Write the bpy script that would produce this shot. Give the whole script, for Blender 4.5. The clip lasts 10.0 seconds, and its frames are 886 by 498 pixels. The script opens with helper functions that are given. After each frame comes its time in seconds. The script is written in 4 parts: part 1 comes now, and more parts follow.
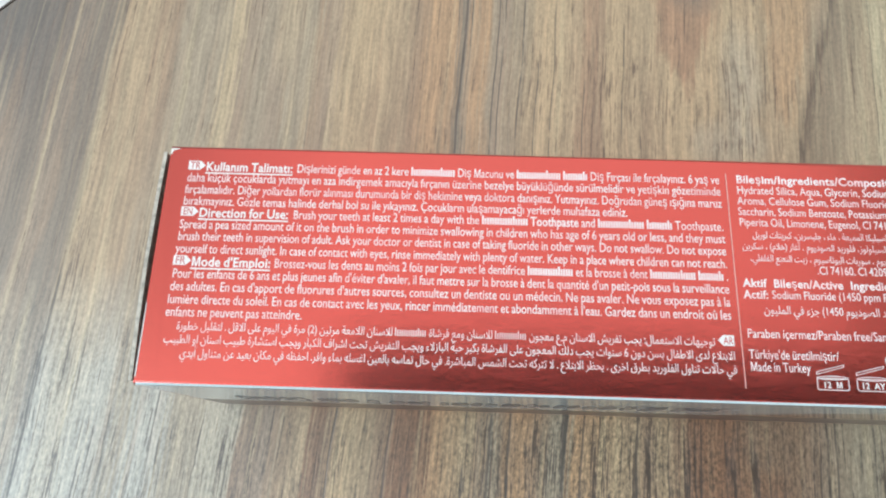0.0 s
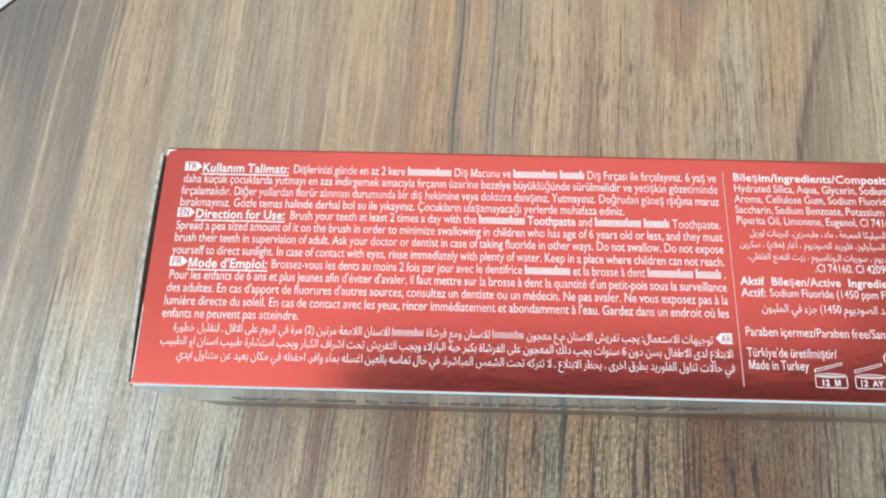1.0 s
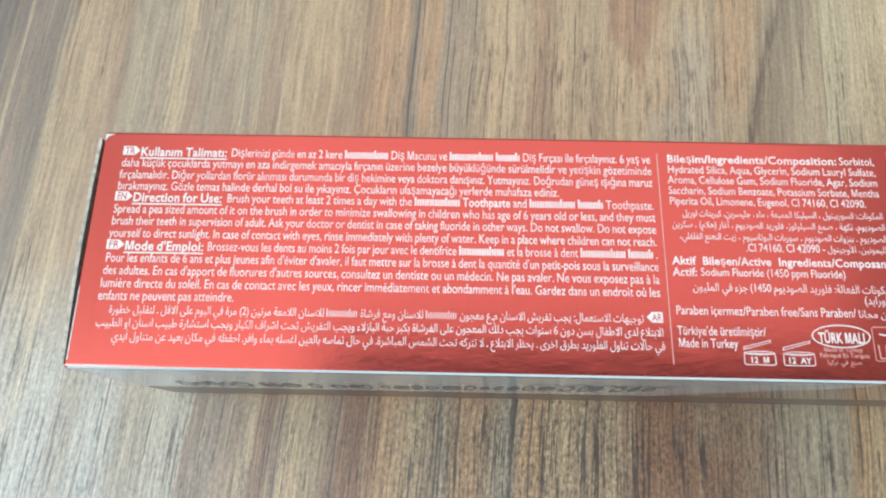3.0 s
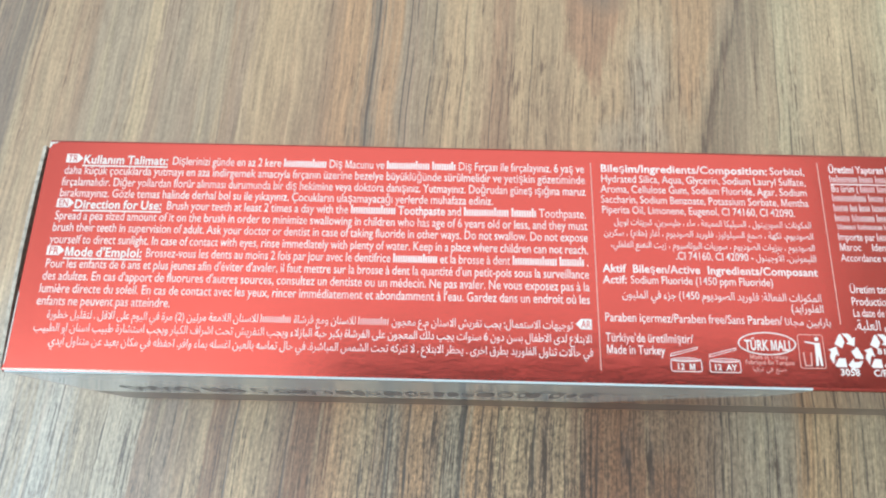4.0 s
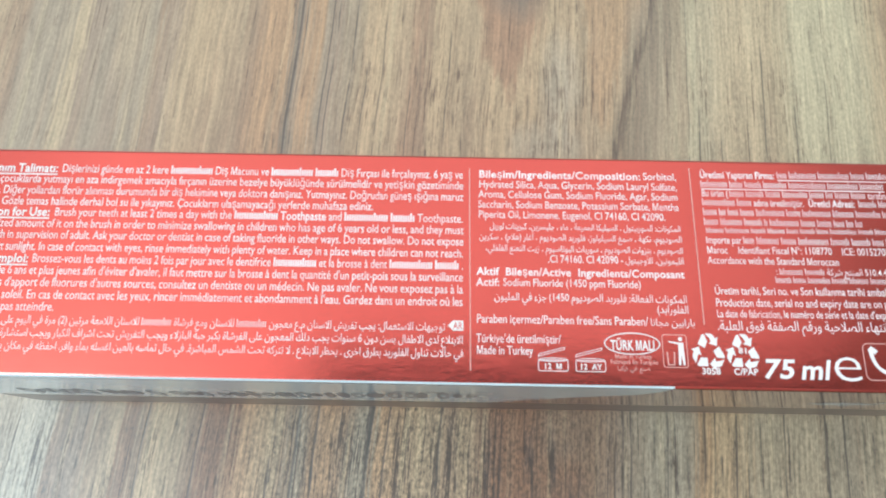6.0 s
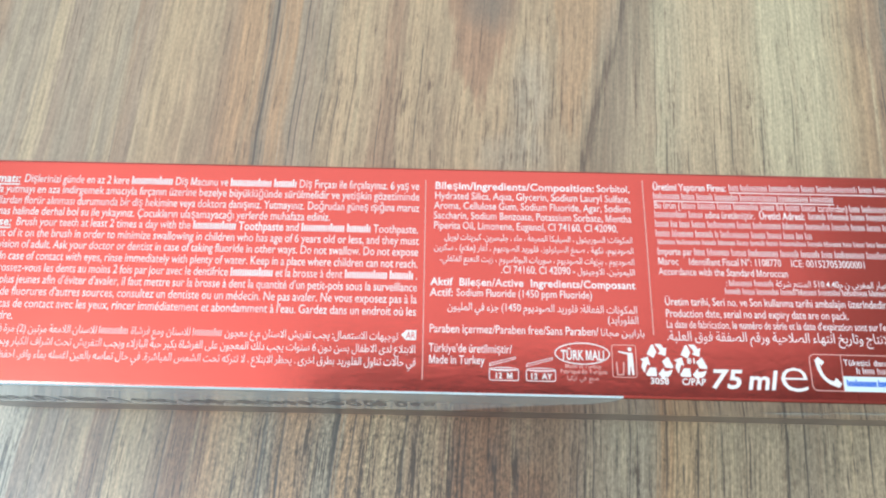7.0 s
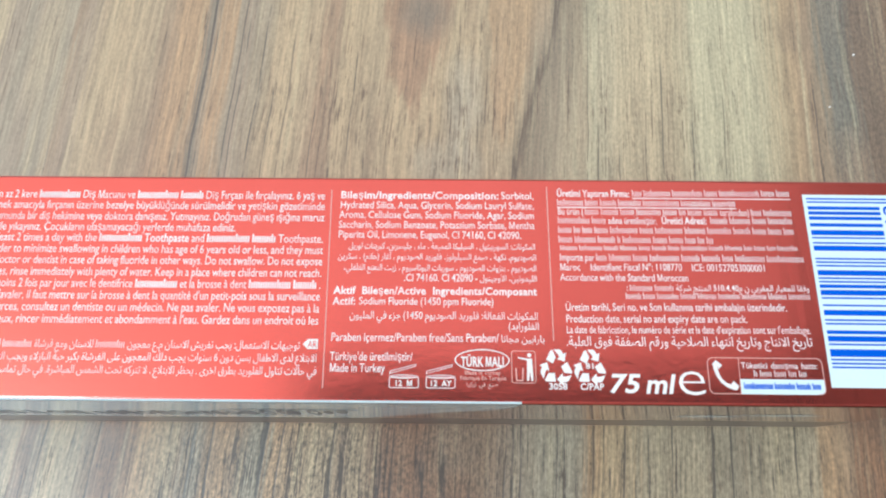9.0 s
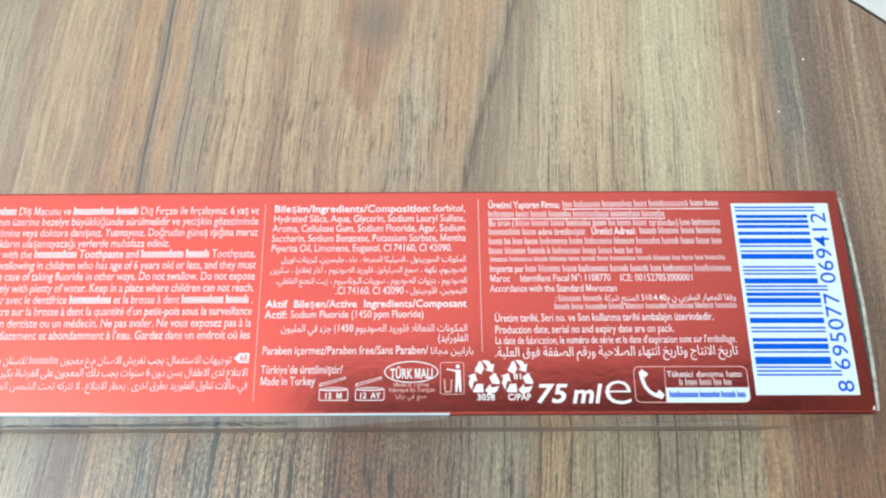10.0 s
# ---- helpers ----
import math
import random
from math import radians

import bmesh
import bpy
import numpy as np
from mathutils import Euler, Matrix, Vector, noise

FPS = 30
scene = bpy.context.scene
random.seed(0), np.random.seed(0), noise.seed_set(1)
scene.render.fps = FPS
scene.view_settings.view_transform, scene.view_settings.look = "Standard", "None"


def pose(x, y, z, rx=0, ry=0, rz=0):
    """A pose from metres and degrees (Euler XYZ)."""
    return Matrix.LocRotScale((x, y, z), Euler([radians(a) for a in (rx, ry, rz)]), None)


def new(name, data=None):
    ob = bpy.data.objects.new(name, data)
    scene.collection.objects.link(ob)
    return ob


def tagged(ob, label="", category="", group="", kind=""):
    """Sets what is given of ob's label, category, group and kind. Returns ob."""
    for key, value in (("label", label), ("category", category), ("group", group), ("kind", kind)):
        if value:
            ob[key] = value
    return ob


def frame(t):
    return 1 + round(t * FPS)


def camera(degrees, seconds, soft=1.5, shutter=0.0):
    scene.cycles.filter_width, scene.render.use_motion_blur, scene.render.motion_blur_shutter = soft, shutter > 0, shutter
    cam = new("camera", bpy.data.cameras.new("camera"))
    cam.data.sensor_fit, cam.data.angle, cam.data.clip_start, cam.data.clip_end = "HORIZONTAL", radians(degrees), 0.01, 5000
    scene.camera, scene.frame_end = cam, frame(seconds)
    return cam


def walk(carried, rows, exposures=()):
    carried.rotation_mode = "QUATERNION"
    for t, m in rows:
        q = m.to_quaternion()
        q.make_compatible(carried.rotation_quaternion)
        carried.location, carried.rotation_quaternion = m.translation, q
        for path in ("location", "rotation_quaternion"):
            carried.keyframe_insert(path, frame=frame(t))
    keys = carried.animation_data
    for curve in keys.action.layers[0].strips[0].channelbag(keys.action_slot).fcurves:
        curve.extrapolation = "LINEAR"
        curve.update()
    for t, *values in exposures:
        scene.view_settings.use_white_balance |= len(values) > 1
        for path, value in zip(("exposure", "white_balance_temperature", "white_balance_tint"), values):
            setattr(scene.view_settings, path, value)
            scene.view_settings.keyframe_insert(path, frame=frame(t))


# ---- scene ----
cam = camera(60.48, 10.0, soft=2.15)
# seconds, x, y, z, yaw, pitch, roll
PATH = [
    (0, 0.04548, -0.01308, 0.15904, 3.195, -72.784, -1.393),
    (0.5, 0.04522, -0.01317, 0.15896, 2.855, -72.487, -1.267),
    (1, 0.04588, -0.01346, 0.15875, 3.068, -72.587, -1.576),
    (1.5, 0.04842, -0.01368, 0.15832, 1.894, -72.491, -0.455),
    (2, 0.04883, -0.01463, 0.15787, 2.448, -72.718, -0.924),
    (2.5, 0.05252, -0.01508, 0.15845, 2.120, -72.677, -0.959),
    (2.7, 0.05370, -0.01569, 0.15832, 2.037, -72.640, -0.919),
    (3.8, 0.06245, -0.01665, 0.16035, 1.690, -72.145, -0.421),
    (4, 0.06565, -0.01680, 0.16032, 2.184, -71.912, -0.847),
    (4.5, 0.07216, -0.01622, 0.16170, 1.046, -71.725, -0.199),
    (5, 0.07485, -0.01669, 0.16251, 1.464, -71.851, -0.503),
    (5.5, 0.08011, -0.01678, 0.16374, 0.681, -71.563, 0.167),
    (5.7, 0.08181, -0.01726, 0.16347, 0.948, -71.630, -0.045),
    (6.8, 0.09039, -0.01759, 0.16496, 0.924, -71.324, 0.463),
    (7, 0.09162, -0.01712, 0.16549, 1.015, -71.206, 0.265),
    (7.5, 0.09459, -0.01627, 0.16523, 1.419, -71.301, -0.215),
    (8, 0.09868, -0.01568, 0.16659, 0.984, -71.165, 0.136),
    (8.5, 0.10408, -0.01550, 0.16769, 0.636, -70.976, 0.097),
    (9, 0.10725, -0.01650, 0.16661, 0.679, -70.912, -0.193),
    (9.5, 0.11260, -0.01542, 0.16911, 0.695, -70.485, -0.455),
    (10, 0.11857, -0.01470, 0.16863, 0.461, -71.025, -0.690),
]
walk(cam, [(t, pose(x, y, z, 0, 0, yaw) @ pose(0, 0, 0, 90 + pitch) @ pose(0, 0, 0, 0, 0, roll))
           for t, x, y, z, yaw, pitch, roll in PATH],
     exposures=[(0.0, -0.03, 6570, 10), (2.5, -0.01, 6550, 10), (4.5, 0.05, 6520, 9.2), (8.0, 0.08, 6340, 9.0), (10.0, 0.09, 6500, 10)])

# ---- sky and light: an open corner under a bright overcast sky ----
SUN_HEIGHT, SUN_TURN = radians(52.5), radians(-105)
world = bpy.data.worlds.new("world")
scene.world = world
world.use_nodes = True
wn = world.node_tree.nodes
wl = world.node_tree.links
wn.clear()
sky = wn.new("ShaderNodeTexSky")
sky.sky_type = 'NISHITA'
sky.sun_disc = False
sky.sun_elevation, sky.sun_rotation = SUN_HEIGHT, SUN_TURN
sky.dust_density = 5.0
clear = wn.new("ShaderNodeBackground")
clear.inputs["Strength"].default_value = 0.14
wl.new(sky.outputs[0], clear.inputs["Color"])
cloud = wn.new("ShaderNodeBackground")
cloud.inputs["Color"].default_value = (1.01, 0.985, 0.965, 1)
cloud.inputs["Strength"].default_value = 1.42
mix = wn.new("ShaderNodeMixShader")
mix.inputs[0].default_value = 0.64
wout = wn.new("ShaderNodeOutputWorld")
wl.new(clear.outputs[0], mix.inputs[1])
wl.new(cloud.outputs[0], mix.inputs[2])
wl.new(mix.outputs[0], wout.inputs[0])

sun = new("sun", bpy.data.lights.new("sun", 'SUN'))
sun.data.energy, sun.data.angle, sun.data.color = 1.65, radians(22), (0.52, 0.82, 1.0)
sun.matrix_world = pose(0, 0, 3) @ Vector((-0.74, -0.20, 1.0)).to_track_quat("Z", "Y").to_matrix().to_4x4()


# ---- materials ----
class Nodes:
    """A small helper round one node material."""

    def __init__(self, name):
        self.mat = bpy.data.materials.new(name)
        self.mat.use_nodes = True
        self.tree = self.mat.node_tree
        self.shader = self.tree.nodes["Principled BSDF"]

    def add(self, kind, values=None, **settings):
        n = self.tree.nodes.new(kind)
        for key, value in settings.items():
            setattr(n, key, value)
        for key, value in (values or {}).items():
            self.put(n.inputs[key], value)
        return n

    def put(self, socket, value):
        if isinstance(value, bpy.types.NodeSocket):
            self.tree.links.new(value, socket)
        else:
            socket.default_value = value

    def set(self, **values):
        for key, value in values.items():
            self.put(self.shader.inputs[key.replace("_", " ")], value)

    def math(self, op, a, b=0.0, c=0.0, clamp=False):
        n = self.add("ShaderNodeMath", {0: a, 1: b, 2: c}, operation=op, use_clamp=clamp)
        return n.outputs[0]

    def coords(self):
        return self.add("ShaderNodeTexCoord").outputs["Object"]

    def noise(self, scale, at=None, detail=3.0, rough=0.5, stretch=None, offset=(0, 0, 0)):
        at = at or self.coords()
        if stretch:
            at = self.add("ShaderNodeMapping", {"Vector": at, "Scale": stretch, "Location": offset}).outputs[0]
        return self.add("ShaderNodeTexNoise", {"Vector": at, "Scale": scale, "Detail": detail, "Roughness": rough}).outputs["Fac"]

    def ramp(self, fac, stops):
        n = self.add("ShaderNodeValToRGB", {"Fac": fac})
        e = n.color_ramp.elements
        while len(e) < len(stops):
            e.new(0.5)
        for item, (at, colour) in zip(e, stops):
            item.position = at
            item.color = (*colour, 1) if len(colour) == 3 else colour
        return n.outputs["Color"]

    def mix(self, fac, a, b, blend='MIX'):
        n = self.add("ShaderNodeMix", data_type='RGBA', blend_type=blend)
        for socket, value in ((n.inputs[0], fac), (n.inputs[6], a), (n.inputs[7], b)):
            if isinstance(value, tuple) and len(value) == 3:
                value = (*value, 1)
            self.put(socket, value)
        return n.outputs[2]

    def bump(self, height, strength, distance):
        n = self.add("ShaderNodeBump", {"Height": height, "Strength": strength, "Distance": distance})
        self.put(self.shader.inputs["Normal"], n.outputs[0])


def plain(name, colour, rough=0.6, metal=0.0, grain=400.0, amount=0.06, relief=0.0, distance=0.0002):
    n = Nodes(name)
    f = n.noise(grain, detail=5)
    dark = tuple(c * (1 - amount) for c in colour)
    light = tuple(min(1, c * (1 + amount)) for c in colour)
    n.set(Base_Color=n.ramp(f, [(0.3, dark), (0.7, light)]), Roughness=rough, Metallic=metal)
    if relief:
        n.bump(f, relief, distance)
    return n.mat


def seen(r, g, b):
    """The base colour of wood that looks like this 8-bit colour in the daylight here."""
    return tuple(((c / 255 + 0.055) / 1.055) ** 2.4 * k for c, k in zip((r, g, b), WOOD_GAIN))


WOOD_GAIN = (0.94, 0.965, 0.985)
WOODS = {name: seen(*c) for name, c in {
    "tan": (170, 145, 112), "pale": (184, 162, 127), "straw": (194, 174, 136), "brown": (148, 120, 93), "dark": (106, 95, 83),
    "orange": (174, 136, 98), "grey": (152, 137, 114), "slate": (116, 105, 90), "honey": (183, 156, 119), "russet": (131, 92, 65),
    "ash": (168, 157, 136), "mauve": (130, 103, 80), "rust": (156, 119, 90), "peach": (191, 162, 124), "taupe": (146, 125, 104),
    "silver": (166, 161, 148), "umber": (98, 70, 52), "coal": (80, 79, 75), "oat": (167, 149, 121)}.items()}
# where the bands of the veneer lie across the grain, in millimetres: beyond the carton and before it
BANDS = [[(-80, "slate"), (-67, "slate"), (-62, "taupe"), (-60, "dark"), (-54, "dark"), (-52, "taupe"), (-49.5, "taupe"), (-48.5, "dark"),
          (-43, "dark"), (-41, "tan"), (-34, "tan"), (-29, "brown"), (-24.5, "grey"), (-16, "grey"), (-14.5, "pale"), (-12, "pale"), (-10.5, "taupe"),
          (-5, "grey"), (-1, "taupe"), (0.5, "grey"), (6, "grey"), (7.5, "brown"), (10.5, "taupe"), (13, "tan"), (18, "honey"),
          (26, "tan"), (31, "brown"), (33, "orange"), (39.5, "orange"), (41, "slate")],
         [(41, "slate"), (43.2, "grey"), (44.2, "orange"), (47, "orange"), (48.5, "grey"), (51.5, "taupe"), (53, "grey"), (58, "tan"), (61.5, "honey"),
          (69, "tan"), (71, "rust"), (74.5, "brown"), (76, "honey"), (85, "tan"), (92, "honey"), (112, "tan"), (136.5, "tan"), (139.5, "straw"),
          (142, "pale"), (148, "peach"), (157, "peach"), (160, "honey"), (166, "straw"), (180, "straw"), (184, "honey"), (190, "orange"), (194, "rust"),
          (196.5, "brown")]]
# silver and ash on the left: pale wood with bluish sheen mixed into its colour
FRONT_BANDS = [[(-80, "slate"), (-46, "grey"), (-43, "slate"), (-41, "silver"), (-36, "ash"), (-28, "silver"), (-22, "grey"), (-19, "silver"),
                (-14, "silver"), (-12, "grey"), (-6, "grey"), (-4, "ash"), (2.6, "ash"), (3.4, "mauve"), (9, "taupe"), (11.5, "brown"), (16, "tan"), (18, "russet"),
                (21.5, "brown"), (23, "honey"), (28, "tan"), (30, "brown"), (32.5, "brown"), (34, "russet"), (40, "russet"), (42, "orange"),
                (49.5, "tan"), (51, "brown"), (54, "grey")],
               [(54, "grey"), (56, "brown"), (60, "orange"), (63.5, "brown"), (67, "grey"), (69.5, "grey"), (71, "orange"), (80, "tan"), (86, "brown"), (90, "tan"),
                (91.5, "mauve"), (95, "russet"), (102, "russet"), (107, "mauve"), (117, "mauve"), (121, "taupe"), (127, "grey"), (137, "grey"),
                (138.5, "orange"), (141.5, "honey"), (147, "tan"), (150, "oat"), (161, "oat"), (170, "grey"), (178, "oat"), (186.5, "oat"), (188.5, "orange"),
                (193, "brown"), (196, "russet"), (210, "russet")]]
# thin dark cracks: place across the grain, half width, and from where to where along it, in millimetres
CRACKS = [(41.6, 0.36, 45, 130), (43.0, 0.2, 30, 130), (49.6, 0.22, 30, 130), (51.0, 0.2, 30, 105), (55.6, 0.24, 30, 110), (59.6, 0.18, 30, 85),
          (63.2, 0.16, 55, 100), (70.5, 0.16, 40, 80), (79.6, 0.18, 62, 96), (137.9, 0.13, 40, 112), (140.4, 0.2, 30, 75), (145.6, 0.2, 30, 68),
          (152.0, 0.16, 30, 72), (156.2, 0.2, 60, 92), (163.8, 0.16, 30, 78), (171.5, 0.16, 30, 84), (194.6, 0.24, 30, 90)]
FRONT_CRACKS = [(-41.8, 0.3, -90, 30), (21.7, 0.22, -90, 8), (33.2, 0.26, -90, 6), (48.5, 0.2, -90, 5), (53.6, 0.34, -90, 5), (57.6, 0.26, -90, 5),
                (68.8, 0.7, -90, 5), (72.5, 0.26, -90, 5), (83.7, 0.26, -90, 5), (120.4, 0.24, -90, -4), (122.1, 0.34, -90, 5), (123.8, 0.24, -90, 5),
                (139.2, 0.3, -90, 5), (141.3, 0.22, -90, 5), (146.0, 0.28, -90, 5), (148.6, 0.18, -90, 0), (156.6, 0.22, -90, 5), (165.0, 0.28, -90, 5),
                (168.8, 0.25, -90, 5), (182.5, 0.24, -90, 5)]
# broad soft patches: centre, reach (mm), kind, strength; the one at (206, 3) paints the carton's shadow
PATCHES = [(101, 106, 8, 9, "slate", 0.75), (111, 80, 5, 16, "ash", 0.55), (107, 62, 9, 7, "ash", 0.5), (133, 84, 7, 34, "taupe", 0.45),
           (196, 100, 5, 6, "brown", 0.7), (205, 58, 6, 16, "rust", 0.6), (5, 96, 4, 20, "pale", 0.5), (-55, 90, 8, 20, "dark", 0.65),
           (131, -8, 5, 16, "ash", 0.3), (108, -14, 7, 6, "russet", 0.6), (206, 3, 9, 10, "umber", 0.75), (-63, 90, 15, 24, "coal", 0.9), (-54, 78, 15, 34, "dark", 0.5)]


def wood():
    n = Nodes("striped wood laminate")
    xyz = n.add("ShaderNodeSeparateXYZ", {0: n.coords()})
    x, y = xyz.outputs[0], xyz.outputs[1]
    # the grain leans a little and wanders
    sway = n.noise(1.0, stretch=(9, 16, 1), detail=2)
    fine_sway = n.noise(1.0, stretch=(60, 30, 1), detail=2, offset=(3, 1, 0))
    u = n.math('SUBTRACT', x, n.math('MULTIPLY', y, 0.05))
    u = n.math('ADD', u, n.math('MULTIPLY', n.math('SUBTRACT', sway, 0.5), 0.003))
    u = n.math('ADD', u, n.math('MULTIPLY', n.math('SUBTRACT', fine_sway, 0.5), 0.0016))
    across = n.add("ShaderNodeCombineXYZ", {0: u, 1: y, 2: 0.0}).outputs[0]
    ragged = n.noise(1.0, at=across, stretch=(110, 34, 1), detail=5, rough=0.65)
    fray = n.noise(1.0, at=across, stretch=(700, 60, 1), detail=4, rough=0.6, offset=(2, 6, 0))
    front = n.math('MULTIPLY', n.math('SUBTRACT', n.math('ADD', 0.030, n.math('MULTIPLY', n.math('SUBTRACT', ragged, 0.5), 0.02)), y), 45.0, clamp=True)
    lo, hi = -0.08, 0.25
    comb = n.noise(1.0, at=across, stretch=(1500, 14, 1), detail=3, rough=0.6, offset=(5, 2, 0))
    frayed = n.math('ADD', u, n.math('MULTIPLY', n.math('SUBTRACT', fray, 0.5), 0.004))
    frayed = n.math('ADD', frayed, n.math('MULTIPLY', n.math('SUBTRACT', comb, 0.5), 0.011))
    fac = n.math('DIVIDE', n.math('SUBTRACT', frayed, lo), hi - lo)

    def banded(halves):
        one, two = (n.ramp(fac, [((mm / 1000 - lo) / (hi - lo), WOODS[c]) for mm, c in half]) for half in halves)
        return n.mix(n.math('GREATER_THAN', frayed, halves[1][0][0] / 1000), one, two)

    base = n.mix(front, n.mix(0.2, banded(BANDS), seen(170, 148, 117)), n.mix(0.06, banded(FRONT_BANDS), WOODS["grey"]))
    # a broad dark stripe, and beyond it narrow pale and grey strips
    back = n.math('SUBTRACT', 1.0, front)
    stripe = n.math('MULTIPLY', n.math('MULTIPLY', n.math('SUBTRACT', frayed, 0.1965), 420.0, clamp=True), back)
    base = n.mix(stripe, base, n.mix(n.math('MULTIPLY', n.math('SUBTRACT', frayed, 0.2035), 250.0, clamp=True), WOODS["slate"], seen(118, 92, 72)))
    strips = n.ramp(n.noise(1.0, at=across, stretch=(300, 4, 1), detail=2), [(0.36, WOODS["russet"]), (0.47, WOODS["mauve"]), (0.58, WOODS["brown"]), (0.7, WOODS["tan"])])
    base = n.mix(n.math('MULTIPLY', n.math('MULTIPLY', n.math('SUBTRACT', frayed, 0.2115), 500.0, clamp=True), back), base, strips)
    # two pointed flames of the figure: left edge, apex and slope of the right edge
    xr = n.math('ADD', x, n.math('MULTIPLY', n.math('SUBTRACT', n.math('ADD', n.math('ADD', ragged, fray), comb), 1.5), 0.008))
    for left, ax, ay, slope, kind, strength in ((91.0, 98.6, 71, 0.32, "rust", 0.9), (117.0, 121.5, 64, 0.297, "orange", 0.75)):
        right = n.math('SUBTRACT', n.math('ADD', ax / 1000, n.math('MULTIPLY', n.math('SUBTRACT', y, ay / 1000), slope)), xr)
        low = n.math('SUBTRACT', xr, n.math('SUBTRACT', ax / 1000, n.math('MULTIPLY', n.math('SUBTRACT', y, ay / 1000), 0.45)))
        edge = n.math('MINIMUM', n.math('MINIMUM', right, low), n.math('SUBTRACT', xr, left / 1000))
        edge = n.math('MULTIPLY', n.math('MULTIPLY', edge, 420.0, clamp=True), n.math('ADD', 0.35, n.math('MULTIPLY', ragged, 1.1), clamp=True))
        base = n.mix(n.math('MULTIPLY', edge, strength), base, WOODS[kind])
    # broad patches with ragged outlines drawn out along the grain
    for cx, cy, rx, ry, kind, strength in PATCHES:
        dx = n.math('MULTIPLY', n.math('SUBTRACT', u, (cx - 0.05 * cy) / 1000), 1000 / rx)
        dy = n.math('MULTIPLY', n.math('SUBTRACT', y, cy / 1000), 1000 / ry)
        d = n.math('ADD', n.math('MULTIPLY', dx, dx), n.math('MULTIPLY', dy, dy))
        d = n.math('ADD', d, n.math('MULTIPLY', n.math('SUBTRACT', ragged, 0.5), 2.6))
        base = n.mix(n.math('MULTIPLY', n.math('MULTIPLY', n.math('SUBTRACT', 1.3, d), 0.75, clamp=True), strength), base, WOODS[kind])
    # the dark vein: sharp on one side, fading out on the other
    xv = n.math('ADD', x, n.math('MULTIPLY', n.math('SUBTRACT', n.math('ADD', n.math('ADD', ragged, fray), comb), 1.5), 0.0042))
    v = n.math('SUBTRACT', xv, n.math('ADD', 0.1068, n.math('MULTIPLY', y, 0.272)))
    shade = n.ramp(n.math('ADD', n.math('MULTIPLY', v, 40.0), 0.2), [(0.08, (0, 0, 0)), (0.16, (0.3, 0.3, 0.3)), (0.19, (1, 1, 1)), (0.215, (0.8, 0.8, 0.8)), (0.25, (0.42, 0.42, 0.42)), (0.45, (0.3, 0.3, 0.3)), (0.66, (0, 0, 0))])
    up = n.math('MULTIPLY', n.math('SUBTRACT', y, 0.035), 60.0, clamp=True)
    patchy = n.math('ADD', 0.45, n.math('MULTIPLY', ragged, 1.0), clamp=True)
    base = n.mix(n.math('MULTIPLY', n.math('MULTIPLY', shade, up), patchy), base, seen(88, 68, 52))
    # beyond the vein the veneer is greyer
    grey = n.math('MULTIPLY', n.math('MULTIPLY', n.math('SUBTRACT', u, 0.108), 34.0, clamp=True), back)
    # coloured streaks a few millimetres wide
    warm = n.noise(1.0, at=across, stretch=(560, 6, 1), detail=3, rough=0.6, offset=(1.7, 4.2, 0))
    warm = n.math('MULTIPLY', n.math('SUBTRACT', warm, 0.55), 7.0, clamp=True)
    base = n.mix(n.math('MULTIPLY', warm, 0.24), base, WOODS["rust"])
    pale = n.noise(1.0, at=across, stretch=(430, 7, 1), detail=3, rough=0.6, offset=(7.7, 1.2, 0))
    base = n.mix(n.math('MULTIPLY', n.math('MULTIPLY', n.math('SUBTRACT', pale, 0.56), 7.0, clamp=True), 0.5), base, WOODS["straw"])
    # soft brown licks along the grain
    lick = n.noise(1.0, at=across, stretch=(230, 15, 1), detail=4, rough=0.6, offset=(4.1, 0.6, 0))
    lick = n.math('MULTIPLY', n.math('MULTIPLY', n.math('SUBTRACT', lick, 0.55), 8.0, clamp=True), n.math('SUBTRACT', 0.42, n.math('MULTIPLY', front, 0.22)))
    base = n.mix(lick, base, WOODS["brown"])
    base = n.mix(grey, base, (0.945, 1.035, 1.10), 'MULTIPLY')
    # streaks, fibres and speckle along the grain
    streak = n.noise(1.0, at=across, stretch=(520, 8, 1), detail=4, rough=0.66, offset=(0.2, 0.1, 0))
    fibre = n.noise(1.0, at=across, stretch=(1300, 60, 1), detail=4, rough=0.68)
    hair = n.noise(1.0, at=across, stretch=(2000, 80, 1), detail=4, rough=0.7, offset=(4, 7, 0))
    speck = n.noise(1.0, at=across, stretch=(1700, 800, 1), detail=3, rough=0.75, offset=(6, 3, 0))
    gain = 1.06
    # the middle of the front is the most grainy
    off = n.math('MULTIPLY', n.math('SUBTRACT', u, 0.082), 22.0)
    grainy = n.math('MULTIPLY', n.math('SUBTRACT', 1.0, n.math('MULTIPLY', off, off), clamp=True), front)
    mottled = n.math('ADD', n.math('MULTIPLY', grainy, 2.1), n.math('ADD', n.math('MULTIPLY', stripe, 1.2), n.math('MULTIPLY', grey, 0.35)))
    gain = n.math('ADD', gain, n.math('MULTIPLY', n.math('SUBTRACT', speck, 0.5), mottled))
    for value, far, near in ((streak, 1.1, 0.9), (fibre, 1.0, 0.9), (hair, 1.15, 2.45), (speck, 1.05, 2.15)):
        gain = n.math('ADD', n.math('MULTIPLY', n.math('SUBTRACT', value, 0.5), n.math('ADD', far, n.math('MULTIPLY', front, near - far))), gain)
    base = n.mix(1.0, base, n.math('MAXIMUM', gain, 0.25), 'MULTIPLY')
